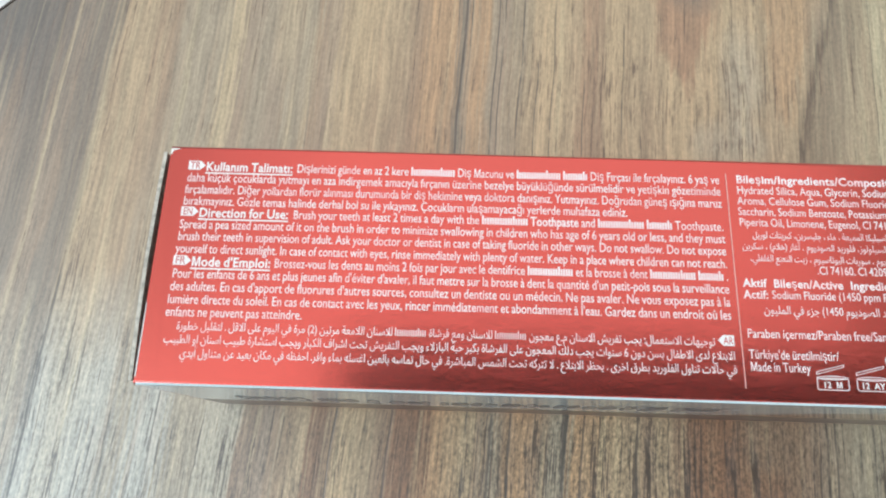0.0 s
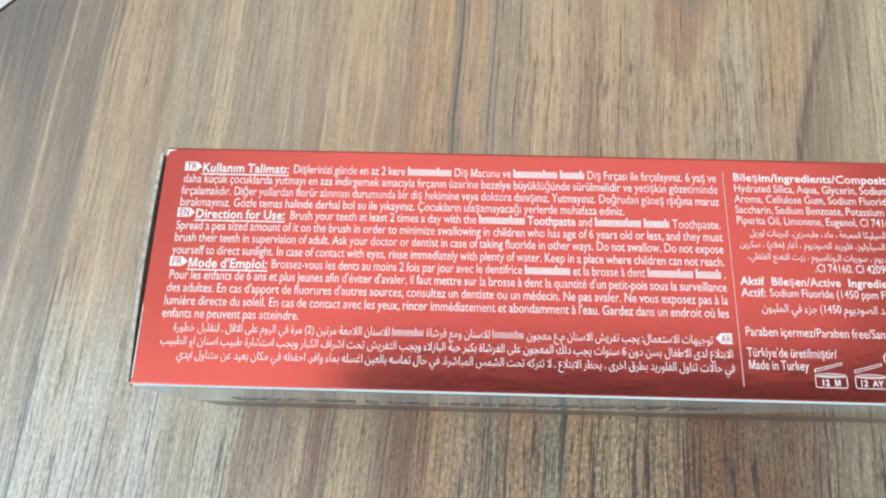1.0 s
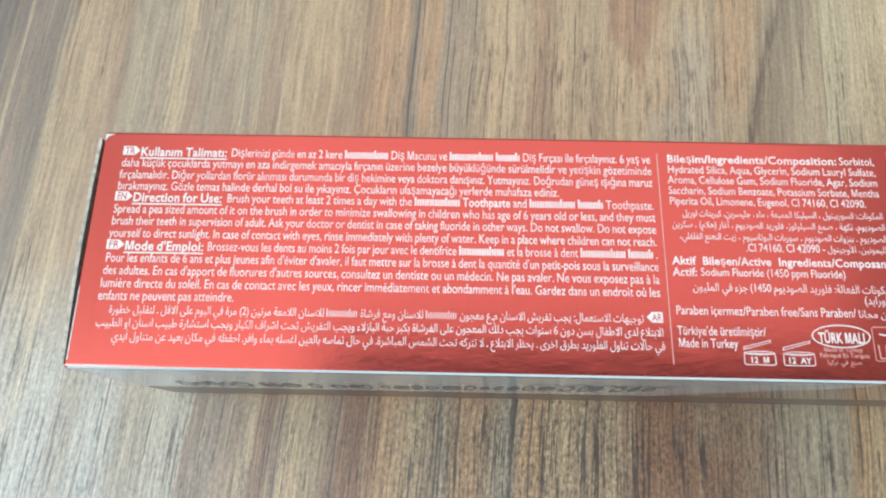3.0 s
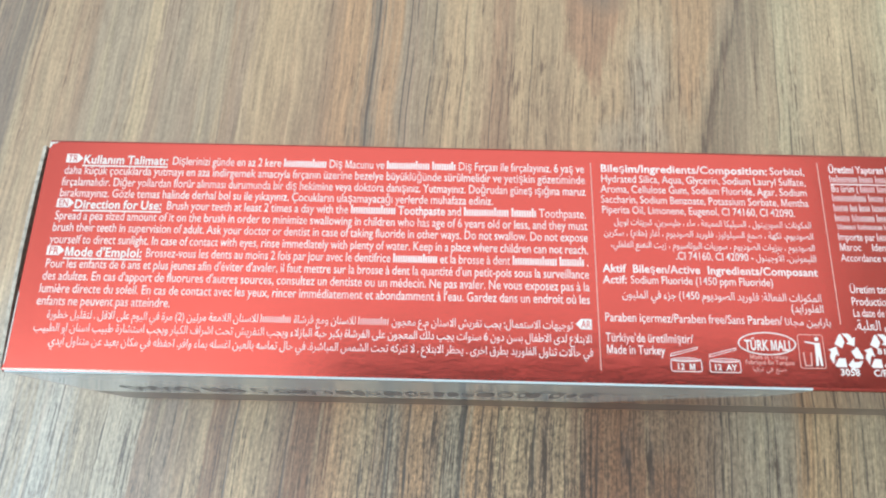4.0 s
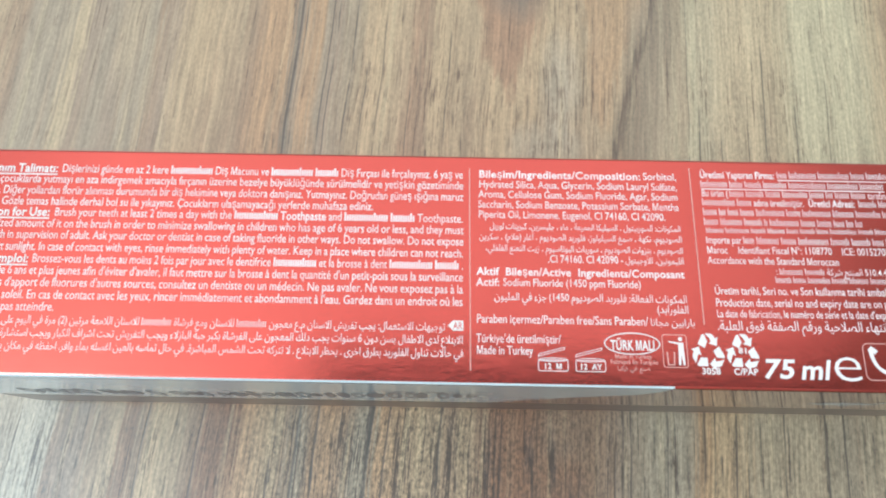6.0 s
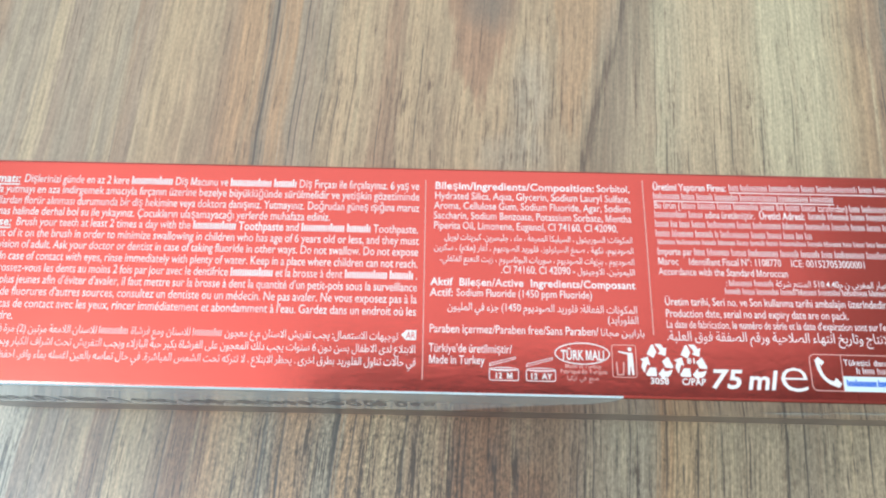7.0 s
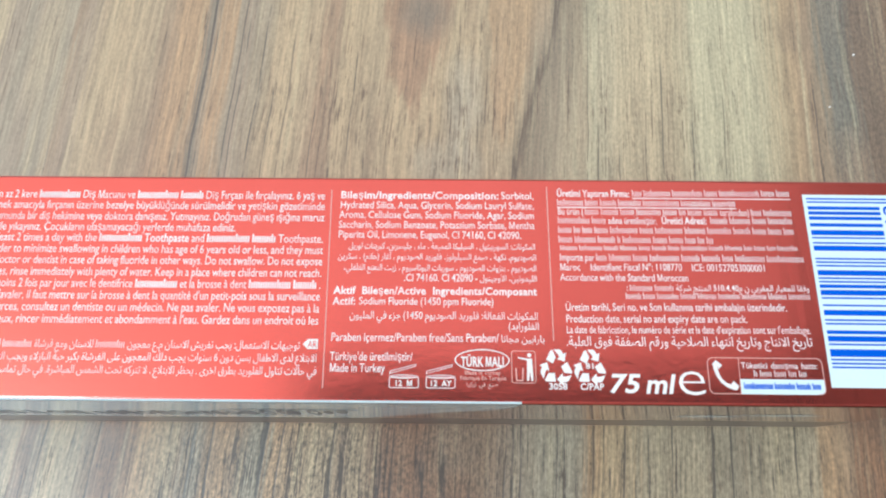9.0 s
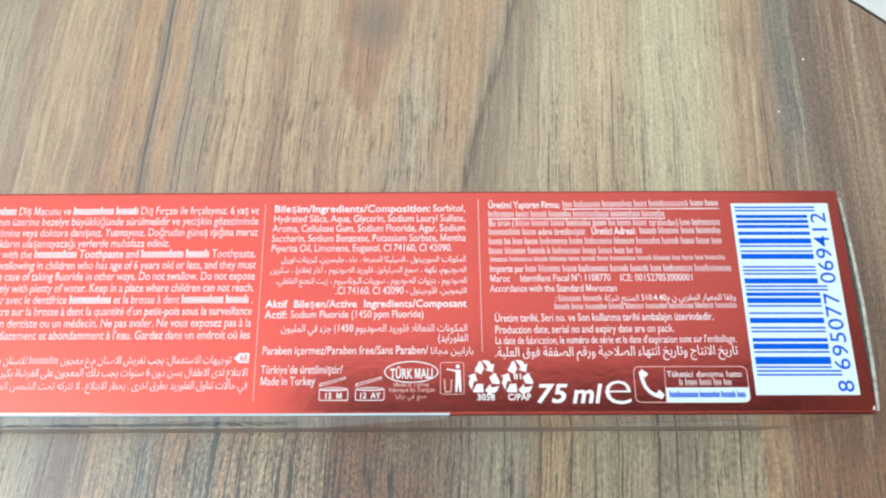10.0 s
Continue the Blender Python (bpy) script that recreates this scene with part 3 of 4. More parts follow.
def sleeve():
    """Four board panels folded into a tube with soft creases, open at both ends."""
    bm = bmesh.new()
    outer = round_rect(0, 0.0, DEEP, HIGH, 0.55, 5)
    for k in range(6):
        a = radians(18 * k)
        outer[k] = (DEEP - 0.35 + 0.7 * math.cos(a), HIGH - 0.7 + 0.7 * math.sin(a))
    for k in range(6):
        # the lower front crease is broad
        a = radians(180 + 18 * k)
        outer[12 + k] = (CREASE + CREASE * math.cos(a), CREASE + CREASE * math.sin(a))
    inner = round_rect(0.45, 0.45, DEEP - 0.45, HIGH - 0.45, 0.15, 5)
    steps = 62
    loops = []
    for loop in (outer, inner):
        rows = []
        for k in range(steps + 1):
            row = []
            for y, z in loop:
                a, b = end_x(y, False), end_x(y, True)
                x = a + (b - a) * k / steps
                row.append(bm.verts.new((x / 1000, (y + lean_in(z) * (1 - y / DEEP)) / 1000, (z - sag(x, y) * z / HIGH) / 1000)))
            rows.append(row)
        loops.append(rows)
    n = len(outer)
    for rows in loops:
        for a, b in zip(rows, rows[1:]):
            for i in range(n):
                bm.faces.new((a[i], a[(i + 1) % n], b[(i + 1) % n], b[i]))
    for k in (0, steps):
        for i in range(n):
            bm.faces.new((loops[0][k][i], loops[0][k][(i + 1) % n], loops[1][k][(i + 1) % n], loops[1][k][i]))
    bmesh.ops.recalc_face_normals(bm, faces=bm.faces[:])
    return bm


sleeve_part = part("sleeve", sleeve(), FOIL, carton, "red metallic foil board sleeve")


def end_flap(right):
    """The closing flap stands a little off the end and shows its raw board edge."""
    bm = bmesh.new()
    s = 1 if right else -1
    pts = []
    for y in (0.6, 9, 18.5, 28, 36.6):
        bow = math.sin(math.pi * y / DEEP)
        pts.append((LONG + 1.35 + 0.75 * bow if right else -1.85 + 0.2 * y / DEEP - 0.45 * bow, y))
    rows = []
    top = HIGH - (1.6 if right else 0.5)
    for z in (0.4, HIGH * 0.5, top - 0.7, top):
        off = -0.1 * s if z == top else 0.0
        rows.append([tuple(bm.verts.new(((x + off + s * d) / 1000, (y + lean_in(z) * (1 - y / DEEP)) / 1000, z / 1000)) for d in (-0.26, 0.30)) for x, y in pts])
    for a, b in zip(rows, rows[1:]):
        for k in range(len(pts) - 1):
            for side in (0, 1):
                bm.faces.new((a[k][side], a[k + 1][side], b[k + 1][side], b[k][side]))
        for k in (0, -1):
            bm.faces.new((a[k][0], a[k][1], b[k][1], b[k][0]))
    for row in (rows[0], rows[-1]):
        for k in range(len(pts) - 1):
            bm.faces.new((row[k][0], row[k + 1][0], row[k + 1][1], row[k][1]))
    bmesh.ops.recalc_face_normals(bm, faces=bm.faces[:])
    return bm


part("end_flap", end_flap(False), BOARD, carton, "raw grey board closing flap")
part("end_flap", end_flap(True), BOARD, carton, "raw grey board closing flap")
for right in (False, True):
    x = (LONG - 5) if right else 5
    part("dust_flap", box((x - 0.2) / 1000, (x + 0.2) / 1000, 0.0022, 0.0355, 0.0006, 0.0469), BOARD, carton)


def on_top(x, y, lift=0.04):
    return (x / 1000, y / 1000, (HIGH - sag(x, y) + lift) / 1000)


def on_front(x, z, lift=0.04):
    return (x / 1000, (lean_in(z) - lift) / 1000, z / 1000)


# worn corners where the white board shows
p = Print()
p.poly([(-0.58, 37.1), (-0.62, 36.0), (-0.4, 36.1), (-0.2, 36.7), (0.35, 36.85), (0.9, 37.1)])
p.mesh("worn_corner", on_top, CHIPPED, carton, "worn white board corner")
p = Print()
p.poly([(-1.18, 0.6), (-0.98, 0.55), (-0.92, 6.0), (-0.88, 11.5), (-1.0, 12.0), (-1.09, 6.0)])
p.mesh("worn_edge", on_top, CHIPPED, carton, "thin chipped white board edge")
# front right: chipped corner, its sparkle painted in the same white
p = Print()
p.poly([(185.7, 0.1), (186.3, 0.05), (186.25, 0.75), (186.05, 0.5), (185.95, 0.25)])
p.mesh("worn_corner", on_top, CHIPPED, carton, "worn white board corner")

# front panel: silver swoosh on pale foil; a white strip runs along the fold
p = Print()
p.poly([(119.3, 47.0), (118.6, 42.0), (116.1, 37.0), (107.3, 31.0), (96.4, 21.3), (93.1, 17.05), (186.1, 17.05), (186.1, 47.0)])
p.mesh("front_foil", on_front, PALE_FOIL, sleeve_part, "pale red foil front")
p = Print()
p.poly([(-0.7, 46.95), (-0.7, 17.05), (93.0, 17.05), (96.3, 21.3), (107.2, 31.0), (116.0, 37.0), (118.5, 42.0), (119.2, 46.95)])
p.mesh("front_print", on_front, SILVER, sleeve_part, "silver printed swoosh")
# contact shade near the table, painted as a dark band of its own
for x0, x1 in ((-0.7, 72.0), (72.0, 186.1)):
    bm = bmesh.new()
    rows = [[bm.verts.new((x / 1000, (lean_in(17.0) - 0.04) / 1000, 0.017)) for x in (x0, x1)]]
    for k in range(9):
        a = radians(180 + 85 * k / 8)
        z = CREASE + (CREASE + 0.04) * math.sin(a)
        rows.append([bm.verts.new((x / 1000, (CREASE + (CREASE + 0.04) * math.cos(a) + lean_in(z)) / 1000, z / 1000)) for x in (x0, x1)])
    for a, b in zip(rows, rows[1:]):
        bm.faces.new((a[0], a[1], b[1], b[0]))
    part("lower_band", bm, CONTACT_SHADE, sleeve_part, "dull dark band along the lower crease")
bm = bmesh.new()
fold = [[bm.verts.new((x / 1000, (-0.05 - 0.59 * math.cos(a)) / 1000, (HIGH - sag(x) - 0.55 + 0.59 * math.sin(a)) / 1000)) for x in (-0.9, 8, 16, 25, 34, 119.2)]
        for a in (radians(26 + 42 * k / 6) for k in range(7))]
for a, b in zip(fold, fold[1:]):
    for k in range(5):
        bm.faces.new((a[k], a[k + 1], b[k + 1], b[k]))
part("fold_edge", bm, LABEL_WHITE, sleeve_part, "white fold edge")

COLUMN_1 = [
    (33.42, 19.9, 86.7, "Dişlerinizi günde en az 2 kere *{9} Diş Macunu ve *{9} *{5} Diş Fırçası ile fırçalayınız. 6 yaş ve"),
    (31.48, 2.55, 86.8, "daha küçük çocuklarda yutmayı en aza indirgemek amacıyla fırçanın üzerine bezelye büyüklüğünde sürülmelidir ve yetişkin gözetiminde"),
    (29.47, 2.5, 86.8, "fırçalamalıdır. Diğer yollardan florür alınması durumunda bir diş hekimine veya doktora danışınız. Yutmayınız. Doğrudan güneş ışığına maruz"),
    (27.53, 2.5, 72.1, "bırakmayınız. Gözle temas halinde derhal bol su ile yıkayınız. Çocukların ulaşamayacağı yerlerde muhafaza ediniz."),
    (25.62, 20.0, 86.8, "Brush your teeth at least 2 times a day with the *{9} *Toothpaste and *{9} *{5} Toothpaste."),
    (23.65, 2.4, 86.9, "Spread a pea sized amount of it on the brush in order to minimize swallowing in children who has age of 6 years old or less, and they must"),
    (21.70, 2.4, 86.9, "brush their teeth in supervision of adult. Ask your doctor or dentist in case of taking fluoride in other ways. Do not swallow. Do not expose"),
    (19.68, 2.35, 86.9, "yourself to direct sunlight. In case of contact with eyes, rinse immediately with plenty of water. Keep in a place where children can not reach."),
    (17.68, 17.8, 86.9, "Brossez-vous les dents au moins 2 fois par jour avec le dentifrice *{9} et la brosse à dent *{9} *{5}."),
    (15.70, 2.35, 86.9, "Pour les enfants de 6 ans et plus jeunes afin d'éviter d'avaler, il faut mettre sur la brosse à dent la quantité d'un petit-pois sous la surveillance"),
    (13.71, 2.25, 86.9, "des adultes. En cas d'apport de fluorures d'autres sources, consultez un dentiste ou un médecin. Ne pas avaler. Ne vous exposez pas à la"),
    (11.69, 2.15, 86.9, "lumière directe du soleil. En cas de contact avec les yeux, rincer immédiatement et abondamment à l'eau. Gardez dans un endroit où les"),
    (9.74, 2.1, 22.8, "enfants ne peuvent pas atteindre."),
]
TITLES = [(33.36, 2.55, 5.4, 19.3, "TR", "*Kullanım *Talimatı:"), (25.58, 2.35, 5.2, 19.3, "EN", "*Direction *for *Use:"),
          (17.6, 2.2, 5.05, 17.3, "FR", "*Mode *d'Emploi:")]
ARABIC_1 = [
    (7.72, 4.1, 84.2, "توجيهات الاستعمال: يجب تفريش الاسنان مـع معجون {7} للاسنان ومع فرشاة {7} للاسنان اللامعة مرتين (2) مرة في اليوم على الاقل . لتقليل خطورة"),
    (5.70, 2.4, 87.0, "الابتلاع لدى الاطفال بسن دون 6 سنوات يجب دلك المعجون على الفرشاة بكبر حبة البازلاء ويجب التفريش تحت اشراف الكبار ويجب استشارة طبيب اسنان او الطبيب"),
    (3.64, 5.1, 87.1, "في حالات تناول الفلوريد بطرق اخرى . يحظر الابتلاع . لا تتركه تحت الشمس المباشرة. في حال تماسه بالعين اغسله بماء وافر. احفظه في مكان بعيد عن متناول أيدي"),
]
COLUMN_2 = [
    (33.70, 89.3, 116.2, 1.85, "*Bileşim/Ingredients/Composition:"), (33.74, 116.5, 122.1, 1.85, "Sorbitol,"),
    (31.90, 89.3, 122.1, 1.85, "Hydrated Silica, Aqua, Glycerin, Sodium Lauryl Sulfate,"),
    (30.13, 89.25, 122.1, 1.85, "Aroma, Cellulose Gum, Sodium Fluoride, Agar, Sodium"),
    (28.35, 89.2, 122.1, 1.85, "Saccharin, Sodium Benzoate, Potassium Sorbate, Mentha"),
    (26.58, 89.25, 119.8, 1.85, "Piperita Oil, Limonene, Eugenol, CI 74160, CI 42090."),
    (19.10, 100.4, 112.5, 1.85, ".CI 74160. CI 42090 -"),
    (16.88, 89.05, 122.1, 1.8, "*Aktif *Bileşen/Active *Ingredients/Composant"),
    (15.08, 89.0, 92.7, 1.8, "*Actif:"), (15.12, 93.2, 115.1, 1.8, "Sodium Fluoride (1450 ppm Fluoride)"),
    (9.1, 89.0, 115.8, 1.95, "Paraben içermez/Paraben free/Sans Paraben/"),
    (6.0, 89.0, 102.1, 1.95, "Türkiye'de üretilmiştir/"), (4.17, 89.05, 97.8, 1.95, "Made in Turkey"),
]
ARABIC_2 = [
    (24.7, 91.1, 122.1, 1.5, "المكونات: السوربيتول ، السيليكا المميعة ، ماء ، جليسرين، كبريتات لوريل"),
    (22.85, 89.4, 122.2, 1.5, "الصوديوم، نكهة ، صمغ السيلولوز، فلوريد الصوديوم ، آغار (هلام) ، سكرين"),
    (20.95, 90.4, 122.2, 1.5, "الصوديوم ، بنزوات الصوديوم ، سوربات البوتاسيوم ، زيت النعنع الفلفلي،"),
    (19.2, 112.8, 122.2, 1.5, "الليمونين، الأوجينول"),
    (12.8, 91.8, 122.2, 1.75, "المكونات الفعالة: فلوريد الصوديوم (1450 جزء في المليون"),
    (2.05, 110.6, 115.6, 0.95, "صنع في تركيا"),
    (11.15, 117.3, 122.3, 1.75, "الفلورايد)"), (9.1, 116.1, 123.1, 1.6, "بارابين مجانا"),
]
COLUMN_3 = [
    (34.3, 126.0, 138.4, 1.75, "*Üretimi *Yaptıran *Firma:"), (34.4, 138.8, 165.6, 1.75, "{3} {8} {9} {4} {12} {4} {4}"),
    (32.65, 126.0, 156.2, 1.75, "{8} {4} {5} {7} {11} {9} {7}"),
    (31.0, 126.0, 165.5, 1.75, "Bu ürün ({4} {5} {4} {7} {4} {2} {4} {4} tarafından) {3} {8}"),
    (29.4, 126.0, 142.7, 1.75, "{9} {4} adına üretilmiştir."), (29.45, 143.4, 151.0, 1.75, "*Üretici *Adresi:"), (29.5, 151.6, 165.4, 1.75, "{5} {6} {4} {7}"),
    (27.7, 126.0, 165.4, 1.75, "{4} {2} {3} {4} {8} {4} {8} {6} {7} {5} {4} {4} {3}"),
    (26.0, 126.0, 151.8, 1.75, "{4} {6} {5} {1} {8} {4} {4} {3} {2} {2}"),
    (22.85, 126.0, 166.4, 1.75, "Importe par {3} {6} {4} {8} {5} {5} {3} {8} {10}"),
    (21.15, 126.0, 129.4, 1.75, "Maroc"), (21.17, 131.0, 146.1, 1.75, "Identifiant Fiscal N°: 1108770"), (21.2, 147.6, 159.9, 1.75, "ICE: 001527053000001"),
    (19.42, 126.0, 147.0, 1.75, "Accordance with the Standard Moroccan"),
    (14.35, 126.6, 162.4, 1.85, "Üretim tarihi, Seri no. ve Son kullanma tarihi ambalajın üzerindedir."),
    (12.42, 126.6, 155.8, 1.85, "Production date, serial no and expiry date are on pack."),
    (10.65, 126.6, 165.7, 1.75, "La date de fabrication, le numéro de série et la date d'expiration sont sur l'emballage."),
    (5.25, 153.8, 165.9, 1.35, "Tüketici danışma hattı:"), (3.95, 155.7, 164.1, 1.45, "{1} {3} {3} {2} {2}"),
]
ARABIC_3 = [
    (24.65, 126.2, 165.6, 1.3, "{7} {3} {4} {3} {6} {5} {9} {4} {5} {4} {6} {5} {8} {6}"),
    (17.75, 136.7, 166.5, 1.5, "وفقا للمعيار المغربي ن م04.4.015 المنتج شركة {5} {6} :"),
    (16.37, 136.5, 166.5, 1.5, "{7} {6} {8} {7} {6} {5} {7} {4} {5}"),
    (8.62, 126.5, 165.7, 2.15, "تاريخ الانتاج وتاريخ انتهاء الصلاحية ورقم الصفقة فوق العلبة."),
]
SMALL = [(3.9, 110.3, 116.0, 0.95, "Made in Turkey"), (3.05, 109.6, 116.9, 0.95, "Fabriqué En Turquie")]
MARKS = [(2.05, 99.35, 102.2, 1.25, "*12 *M"), (2.07, 104.85, 108.3, 1.25, "*12 *AY"), (1.7, 123.5, 126.4, 1.4, "*3058"), (1.7, 128.4, 132.1, 1.4, "*C/PAP"),
         (5.2, 109.75, 116.6, 2.2, "*TÜRK *MALI"), (5.0, 129.4, 130.9, 1.2, "*81")]
CODE = "8695077069412"

wanted = set()
for texts in ([q[-1] for q in COLUMN_1 + COLUMN_2 + COLUMN_3 + SMALL + MARKS], [q[-1] for q in TITLES], [q[-2] for q in TITLES], [CODE, "e *AR"]):
    for text in texts:
        for w in text.split():
            if "{" not in w or w[0] == "(":
                wanted |= {(ch, w.startswith("*")) for ch in w.lstrip("*")}
for q in ARABIC_1 + ARABIC_2 + ARABIC_3:
    for w in q[-1].split():
        if w[0] != "{":
            wanted |= {(ch, False) for ch in arabic(w)}
for ch in "TRENFA.({}0123456789":
    wanted |= {(ch, False), (ch, True)}
load_glyphs(wanted)


def clean(text):
    """Bars that touch a bracket or a stop stand apart from it."""
    return text.replace("({", "( {").replace("}.", "} .")


for y, x0, x1, text in COLUMN_1:
    p = Print()
    p.line(clean(text), x0, x1, y, 2.08, 0.86)
    p.mesh("printed_line", on_top, LINE_INK, sleeve_part)
for y, flag, x0, x1, code, text in TITLES:
    p = Print()
    p.poly([(flag, y + 0.12), (flag + 1.95, y + 0.12), (flag + 2.75, y + 0.88), (flag + 1.95, y + 1.64), (flag, y + 1.64)])
    p.mesh("language_flag", on_top, WHITE_INK, sleeve_part)
    p = Print()
    p.line(code, flag + 0.3, flag + 1.9, y + 0.3, 1.7, 0.75)
    p.mesh("flag_letters", lambda a, b: on_top(a, b, 0.07), FOIL, sleeve_part, "red letters")
    p = Print()
    p.line(text, x0, x1, y, 2.12, 1.0)
    p.rect(x0 - 0.05, y - 0.52, x1, y - 0.28)
    p.mesh("printed_title", lambda a, b: on_top(a, b, 0.06), WHITE_INK, sleeve_part, "underlined white bold title")
for y, x0, x1, text in ARABIC_1:
    p = Print()
    p.line(text, x0, x1, y, 1.78, 1.05, turn=True)
    p.mesh("printed_line", on_top, LINE_INK, sleeve_part)
p = Print()
p.poly([(84.6, 8.55), (85.4, 7.75), (87.0, 7.75), (87.0, 9.35), (85.4, 9.35)])
p.mesh("language_flag", on_top, WHITE_INK, sleeve_part)
p = Print()
p.line("AR", 85.4, 86.85, 7.98, 1.6, 0.75)
p.mesh("flag_letters", lambda a, b: on_top(a, b, 0.07), FOIL, sleeve_part, "red letters")

for rows, turned in ((COLUMN_2, False), (COLUMN_3, False), (SMALL, False), (MARKS, False), (ARABIC_2, True), (ARABIC_3, True)):
    for y, x0, x1, size, text in rows:
        p = Print()
        p.line(clean(text), x0, x1, y, size, 0.95, slope=0.006 if x0 > 126 and y > 8 else 0.0, turn=turned)
        if y > 32 and x0 > 125 and text.startswith("{"):
            p.rect(x0, y - 0.42, x1, y - 0.24)
        p.mesh("printed_line", on_top, THIN_INK if rows is SMALL or size < 1 else WHITE_INK if rows is MARKS else LINE_INK, sleeve_part)

# thin upright rules between the columns
for xa, ya, xb, yb in ((87.75, 35.2, 88.15, 1.6), (124.3, 36.0, 124.5, 9.4)):
    p = Print()
    p.poly([(xb - 0.075, yb), (xb + 0.075, yb), (xa + 0.075, ya), (xa - 0.075, ya)])
    p.mesh("column_rule", on_top, THIN_INK, sleeve_part, "thin pale red rule")

# net content
def fitted(p, word, bold, x0, y0, x1, y1, lean=0.0):
    """A word stretched to fill a field."""
    q = Print()
    q.word(word, bold, 0, 0, 1.0, 1.0, lean)
    xs, ys = [v[0] for v in q.verts], [v[1] for v in q.verts]
    n = len(p.verts)
    p.verts += [(x0 + (x - min(xs)) / (max(xs) - min(xs)) * (x1 - x0), y0 + (y - min(ys)) / (max(ys) - min(ys)) * (y1 - y0), k) for x, y, k in q.verts]
    p.faces += [tuple(n + i for i in f) for f in q.faces]


for word, x0, x1 in (("75", 133.0, 137.9), ("ml", 138.6, 143.4)):
    p = Print()
    fitted(p, word, 2, x0, 1.15, x1, 4.2, 0.2)
    p.mesh("net_content", on_top, WHITE_INK, sleeve_part, "large white slanted lettering")
p = Print()
fitted(p, "e", 3, 143.8, 1.0, 147.9, 4.7)
p.mesh("estimated_sign", on_top, WHITE_INK, sleeve_part)

# open jar signs
for x0 in (98.5, 104.25):
    p = Print()
    x1 = x0 + 4.65
    p.ring(round_rect(x0, 1.7, x1, 3.5, 0.35), round_rect(x0 + 0.12, 1.82, x1 - 0.12, 3.38, 0.24))
    q = [(x0 + 2.32 + 2.3 * math.cos(a), 3.5 + 0.32 * math.sin(a)) for a in (2 * math.pi * k / 24 for k in range(24))]
    s = [(x0 + 2.32 + 2.14 * math.cos(a), 3.5 + 0.2 * math.sin(a)) for a in (2 * math.pi * k / 24 for k in range(24))]
    p.ring(q, s)
    p.ring([(x0, 3.9), (x0 + 4.15, 5.1), (x0 + 4.2, 5.5), (x0 + 0.1, 4.4)], [(x0 + 0.2, 4.06), (x0 + 4.02, 5.16), (x0 + 4.05, 5.36), (x0 + 0.2, 4.32)])
    p.mesh("open_jar_sign", on_top, LINE_INK, sleeve_part)

# oval mark of origin
p = Print()
p.ring([(113.1 + 4.35 * math.cos(a), 6.2 + 1.75 * math.sin(a)) for a in (2 * math.pi * k / 40 for k in range(40))],
       [(113.1 + 4.16 * math.cos(a), 6.2 + 1.57 * math.sin(a)) for a in (2 * math.pi * k / 40 for k in range(40))])
p.mesh("oval_mark", on_top, WHITE_INK, sleeve_part)

# litter sign: a bin and a plain upright shape in a rounded frame
p = Print()
p.ring(round_rect(117.7, 2.6, 121.55, 7.75, 0.4), round_rect(117.81, 2.71, 121.44, 7.64, 0.3))
p.poly([(118.3, 5.0), (118.42, 2.95), (119.5, 2.95), (119.62, 5.0), (119.42, 5.0), (119.34, 3.12), (118.58, 3.12), (118.5, 5.0)])
p.mesh("litter_sign", on_top, THIN_INK, sleeve_part, "thin pale frame with a bin")
p = Print()
p.poly([(120.1, 3.0), (120.42, 3.0), (120.58, 4.6), (120.78, 3.0), (121.1, 3.0), (120.98, 6.5), (120.2, 6.5)])
p.poly([(118.7, 6.55), (120.2, 6.2), (120.3, 6.5), (118.75, 6.72)])
p.poly(round_rect(120.25, 6.75, 120.85, 7.35, 0.2))
p.mesh("litter_sign_mark", on_top, WHITE_INK, sleeve_part, "plain white upright shape")

# recycling signs: three folded arrows chasing each other
for cx, cy in ((124.75, 5.1), (130.05, 5.1)):
    p = Print()
    for k in range(3):
        turn = radians(-120 * k)

        def at(x, y):
            return (cx + 2.6 * (x * math.cos(turn) - y * math.sin(turn)), cy + 3.0 * (x * math.sin(turn) + y * math.cos(turn)))
        p.poly([at(-0.60, 0.42), at(-0.20, 0.22), at(-0.01, 0.55), at(-0.20, 0.95), at(-0.32, 0.90)])
        p.poly([at(-0.12, 0.97), at(0.24, 0.97), at(0.36, 0.88), at(0.45, 0.73), at(0.62, 0.80), at(0.52, 0.33), at(0.06, 0.46), at(0.21, 0.56), at(0.12, 0.72)])
    p.mesh("recycling_sign", on_top, WHITE_INK, sleeve_part)

# help line panel
p = Print()
p.ring(round_rect(148.5, 1.2, 166.7, 6.95, 0.9), round_rect(148.62, 1.32, 166.58, 6.83, 0.8))
p.poly([(153.32, 1.3), (153.42, 1.3), (153.56, 6.85), (153.46, 6.85)])
p.mesh("help_panel_frame", on_top, THIN_INK, sleeve_part, "thin pale rounded frame")
p = Print()
p.poly(round_rect(153.45, 1.22, 166.6, 3.55, 0.75, corners=(0, 0, 0, 1)))
p.mesh("web_strip", on_top, LABEL_WHITE, sleeve_part, "white strip")
p = Print()
p.line("*{10} *{7} *{5} *{3}", 153.9, 166.0, 2.0, 1.5, 2.0)
p.mesh("web_line", lambda a, b: on_top(a, b, 0.07), BLUE_INK, sleeve_part)
p = Print()
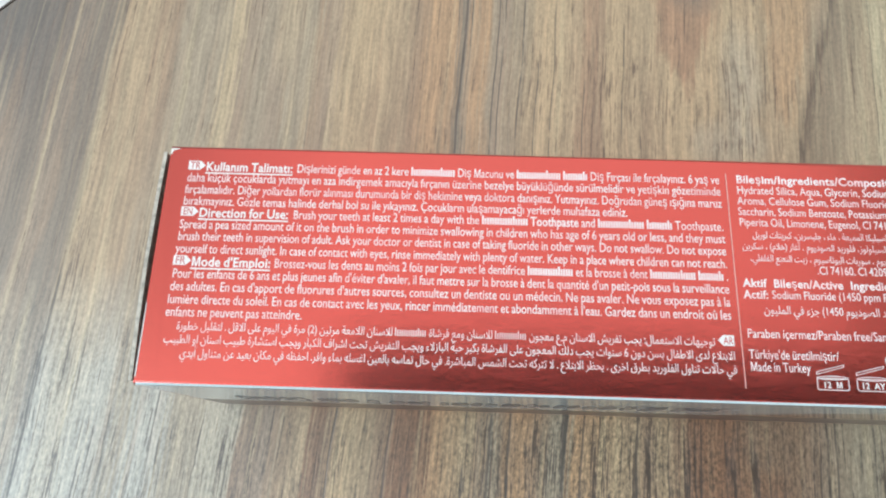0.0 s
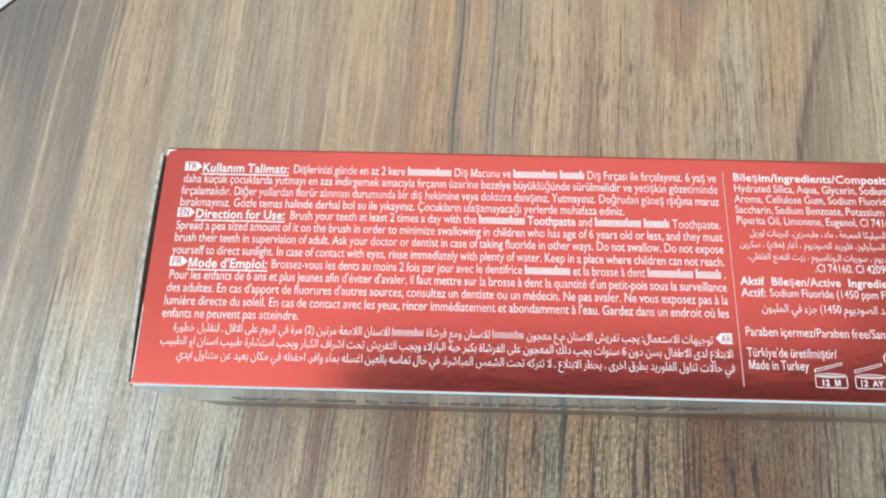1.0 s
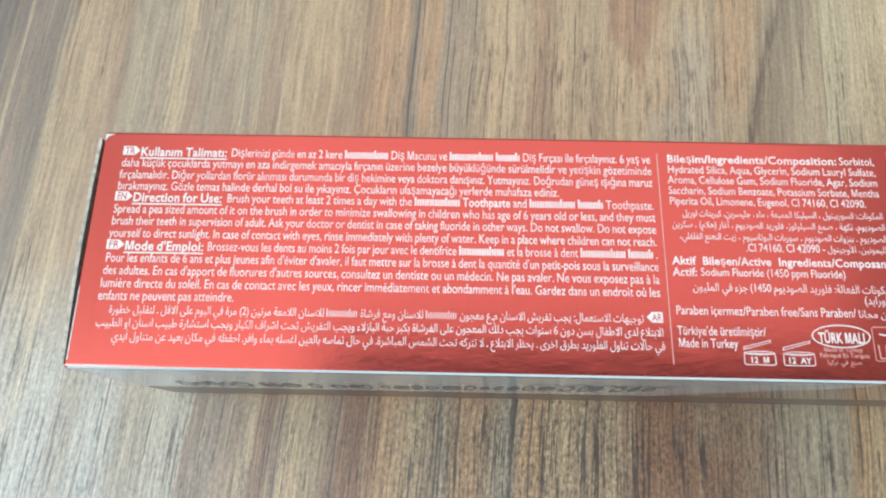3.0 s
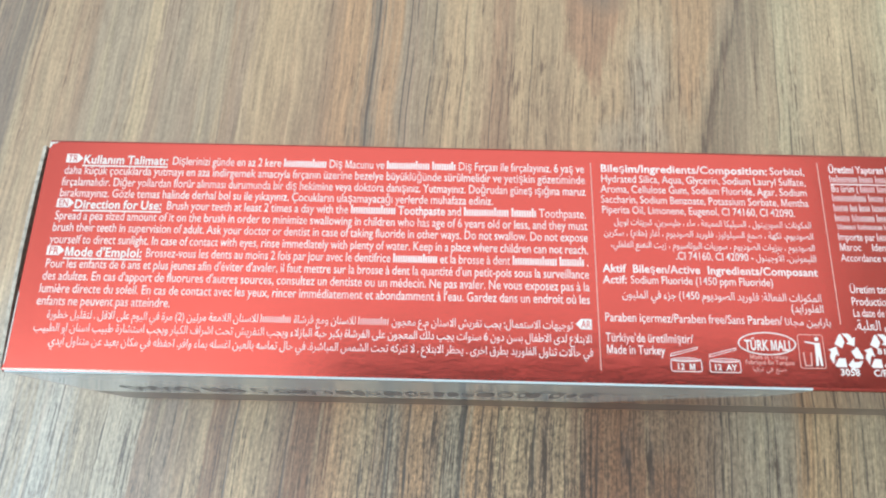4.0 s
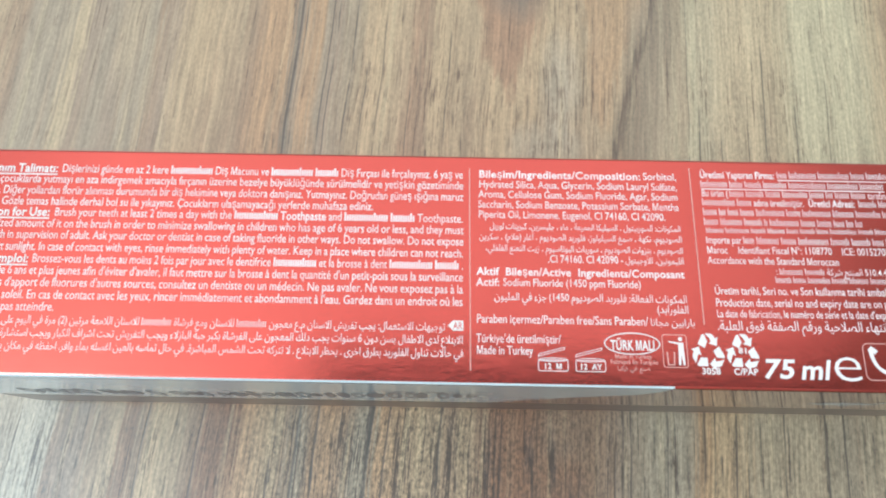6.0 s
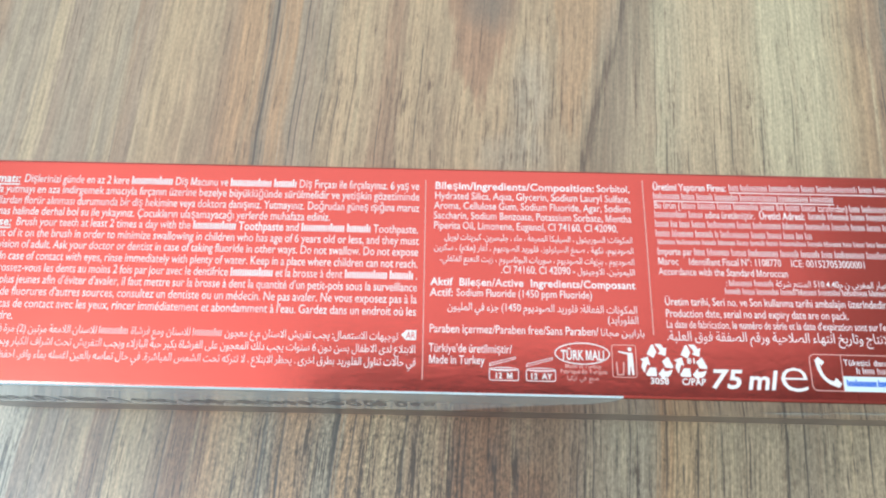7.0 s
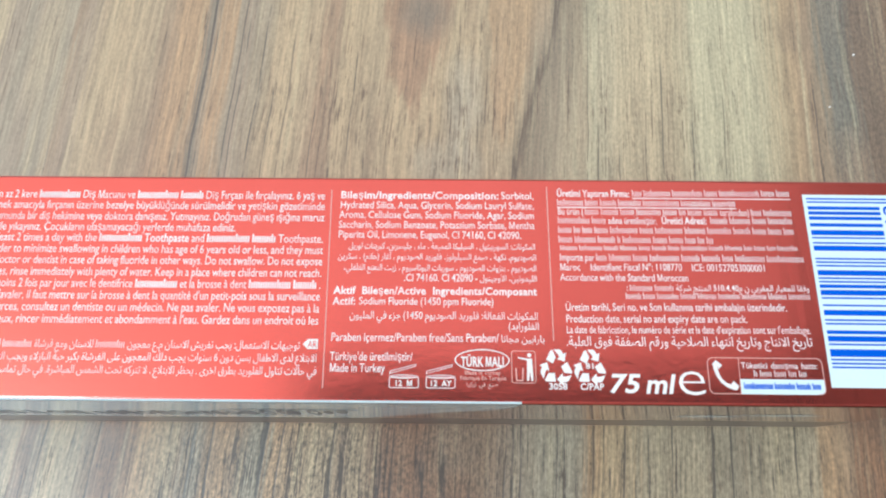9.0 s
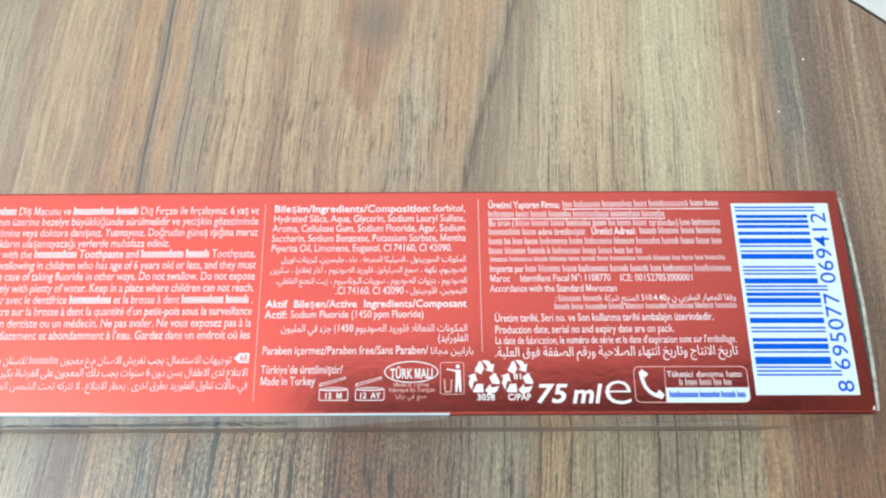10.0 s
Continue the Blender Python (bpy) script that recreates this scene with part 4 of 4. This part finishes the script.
mid = [((1 - t) ** 2 * 149.75 + 2 * t * (1 - t) * 149.9 + t * t * 152.35, (1 - t) ** 2 * 5.75 + 2 * t * (1 - t) * 2.7 + t * t * 2.25) for t in (k / 10 for k in range(11))]
wide = [0.36 - 0.1 * math.sin(math.pi * k / 10) for k in range(11)]
sides = []
for k, (x, y) in enumerate(mid):
    a, b = mid[max(0, k - 1)], mid[min(10, k + 1)]
    d = Vector((b[0] - a[0], b[1] - a[1])).normalized() * wide[k]
    sides.append(((x - d.y, y + d.x), (x + d.y, y - d.x)))
for a, b in zip(sides, sides[1:]):
    p.poly([a[0], b[0], b[1], a[1]])
p.poly([(149.25, 5.85), (149.9, 6.5), (150.85, 5.75), (150.3, 5.1), (150.02, 5.78), (149.45, 5.72)])
p.poly([(152.3, 1.82), (152.75, 1.8), (153.15, 2.4), (152.4, 3.25), (151.95, 2.75), (152.38, 2.4)])
p.mesh("handset_sign", on_top, WHITE_INK, sleeve_part)

# barcode label
LEFT = ["0001101", "0011001", "0010011", "0111101", "0100011", "0110001", "0101111", "0111011", "0110111", "0001011"]
flip = {"0": "1", "1": "0"}
RIGHT = ["".join(flip[b] for b in s) for s in LEFT]
EVEN = [s[::-1] for s in RIGHT]
bits = "101" + "".join((LEFT if k == "L" else EVEN)[int(d)] for k, d in zip("LGLGGL", CODE[1:7])) + "01010" + "".join(RIGHT[int(d)] for d in CODE[7:]) + "101"
p = Print()
for k in range(6):
    p.rect(167.65 + 2.775 * k, 2.35, 170.425 + 2.775 * k, 35.0)
p.verts = [(x, y, 0.0) for x, y, k in p.verts]
p.mesh("barcode_label", on_top, LABEL_WHITE, sleeve_part, "white barcode field")
module = (34.4 - 5.4) / 95
k = 0
while k < 95:
    run = k
    while run < 95 and bits[run] == bits[k]:
        run += 1
    if bits[k] == "1":
        guard = k < 3 or k > 91 or 44 < k < 50
        p = Print()
        p.rect(168.25, 5.4 + k * module + 0.01, 181.9 if guard else 180.45, 5.4 + run * module - 0.01)
        p.mesh("barcode_bar", lambda a, b: on_top(a, b, 0.07), BLUE_INK, sleeve_part)
    k = run


class Upright(Print):
    """Digits that read upwards along the label."""

    def digits(self, text, y0, y1):
        step = (y1 - y0) / len(text)
        for k, ch in enumerate(text):
            v, faces, width = GLYPHS[ch, False]
            n, size = len(self.verts), 3.7
            shift = y0 + step * (k + 0.5) - (v[:, 0].max() + v[:, 0].min()) / 2 * size * 1.12
            self.verts += [(183.5 - py * size, shift + px * size * 1.12, k) for px, py, k in v.tolist()]
            self.faces += [tuple(n + i for i in f) for f in faces]
            self.mesh("barcode_digit", lambda a, b: on_top(a, b, 0.07), BLUE_INK, sleeve_part)
            self.verts, self.faces = [], []


for text, low, high in (("8", 2.6, 4.9), ("695077", 6.2, 19.2), ("069412", 20.6, 33.4)):
    Upright().digits(text, low, high)

# dark lettering on the front, as plain rounded shapes, and a smaller row above it
rng = random.Random(5)
p = Print()
x = 8.0
while x < 90:
    w = rng.uniform(1.5, 3.4)
    z = 24.5 + 5.2 * max(0.0, (x - 45) / 47)
    h = rng.uniform(3.2, 6.0)
    ring = [(x + w / 2 + w / 2 * math.cos(a), z + rng.uniform(0.85, 1.0) * h * math.sin(a)) for a in (2 * math.pi * k / 14 for k in range(14))]
    if rng.random() < 0.55:
        p.ring(ring, [(x + w / 2 + (a - x - w / 2) * 0.55, z + (b - z) * 0.5) for a, b in ring])
    else:
        p.poly(ring)
    x += w + rng.choice((-0.2, 0.2, 0.4, 0.5, 1.5))
p.line("{5} {7} {8} {6}", 69, 92.5, 33.4, 4.2, 2.5)
p.mesh("front_lettering", lambda a, b: on_front(a, b, 0.07), GREY_INK, sleeve_part, "rows of dark rounded shapes")

# pale lens shapes on the front beyond the swoosh
p = Print()
for x0, x1, z, h in ((148, 161, 27.5, 2.6), (158, 175, 30.5, 2.2)):
    p.poly([(x0 + (x1 - x0) * k / 8, z + h * math.sin(math.pi * k / 8)) for k in range(9)]
           + [(x0 + (x1 - x0) * k / 8, z - h * math.sin(math.pi * k / 8)) for k in range(7, 0, -1)])
p.mesh("front_lens", lambda a, b: on_front(a, b, 0.07), SILVER, sleeve_part, "pale silver lens shapes")

# two white crumbs on the table
for k, (x, y) in enumerate(((210.4, 94.1), (202.0, 79.1))):
    bm = bmesh.new()
    bmesh.ops.create_icosphere(bm, subdivisions=2, radius=0.00028)
    for v in bm.verts:
        v.co = v.co * rng.uniform(0.75, 1.15)
        v.co.z = max(v.co.z, -0.0002)
        v.co += Vector((x / 1000, y / 1000, 0.0002))
    crumb = link("crumb", bm, CHIPPED)
    tagged(crumb, "tiny white crumb lying on the wooden table", "crumb", "crumbs on the table")
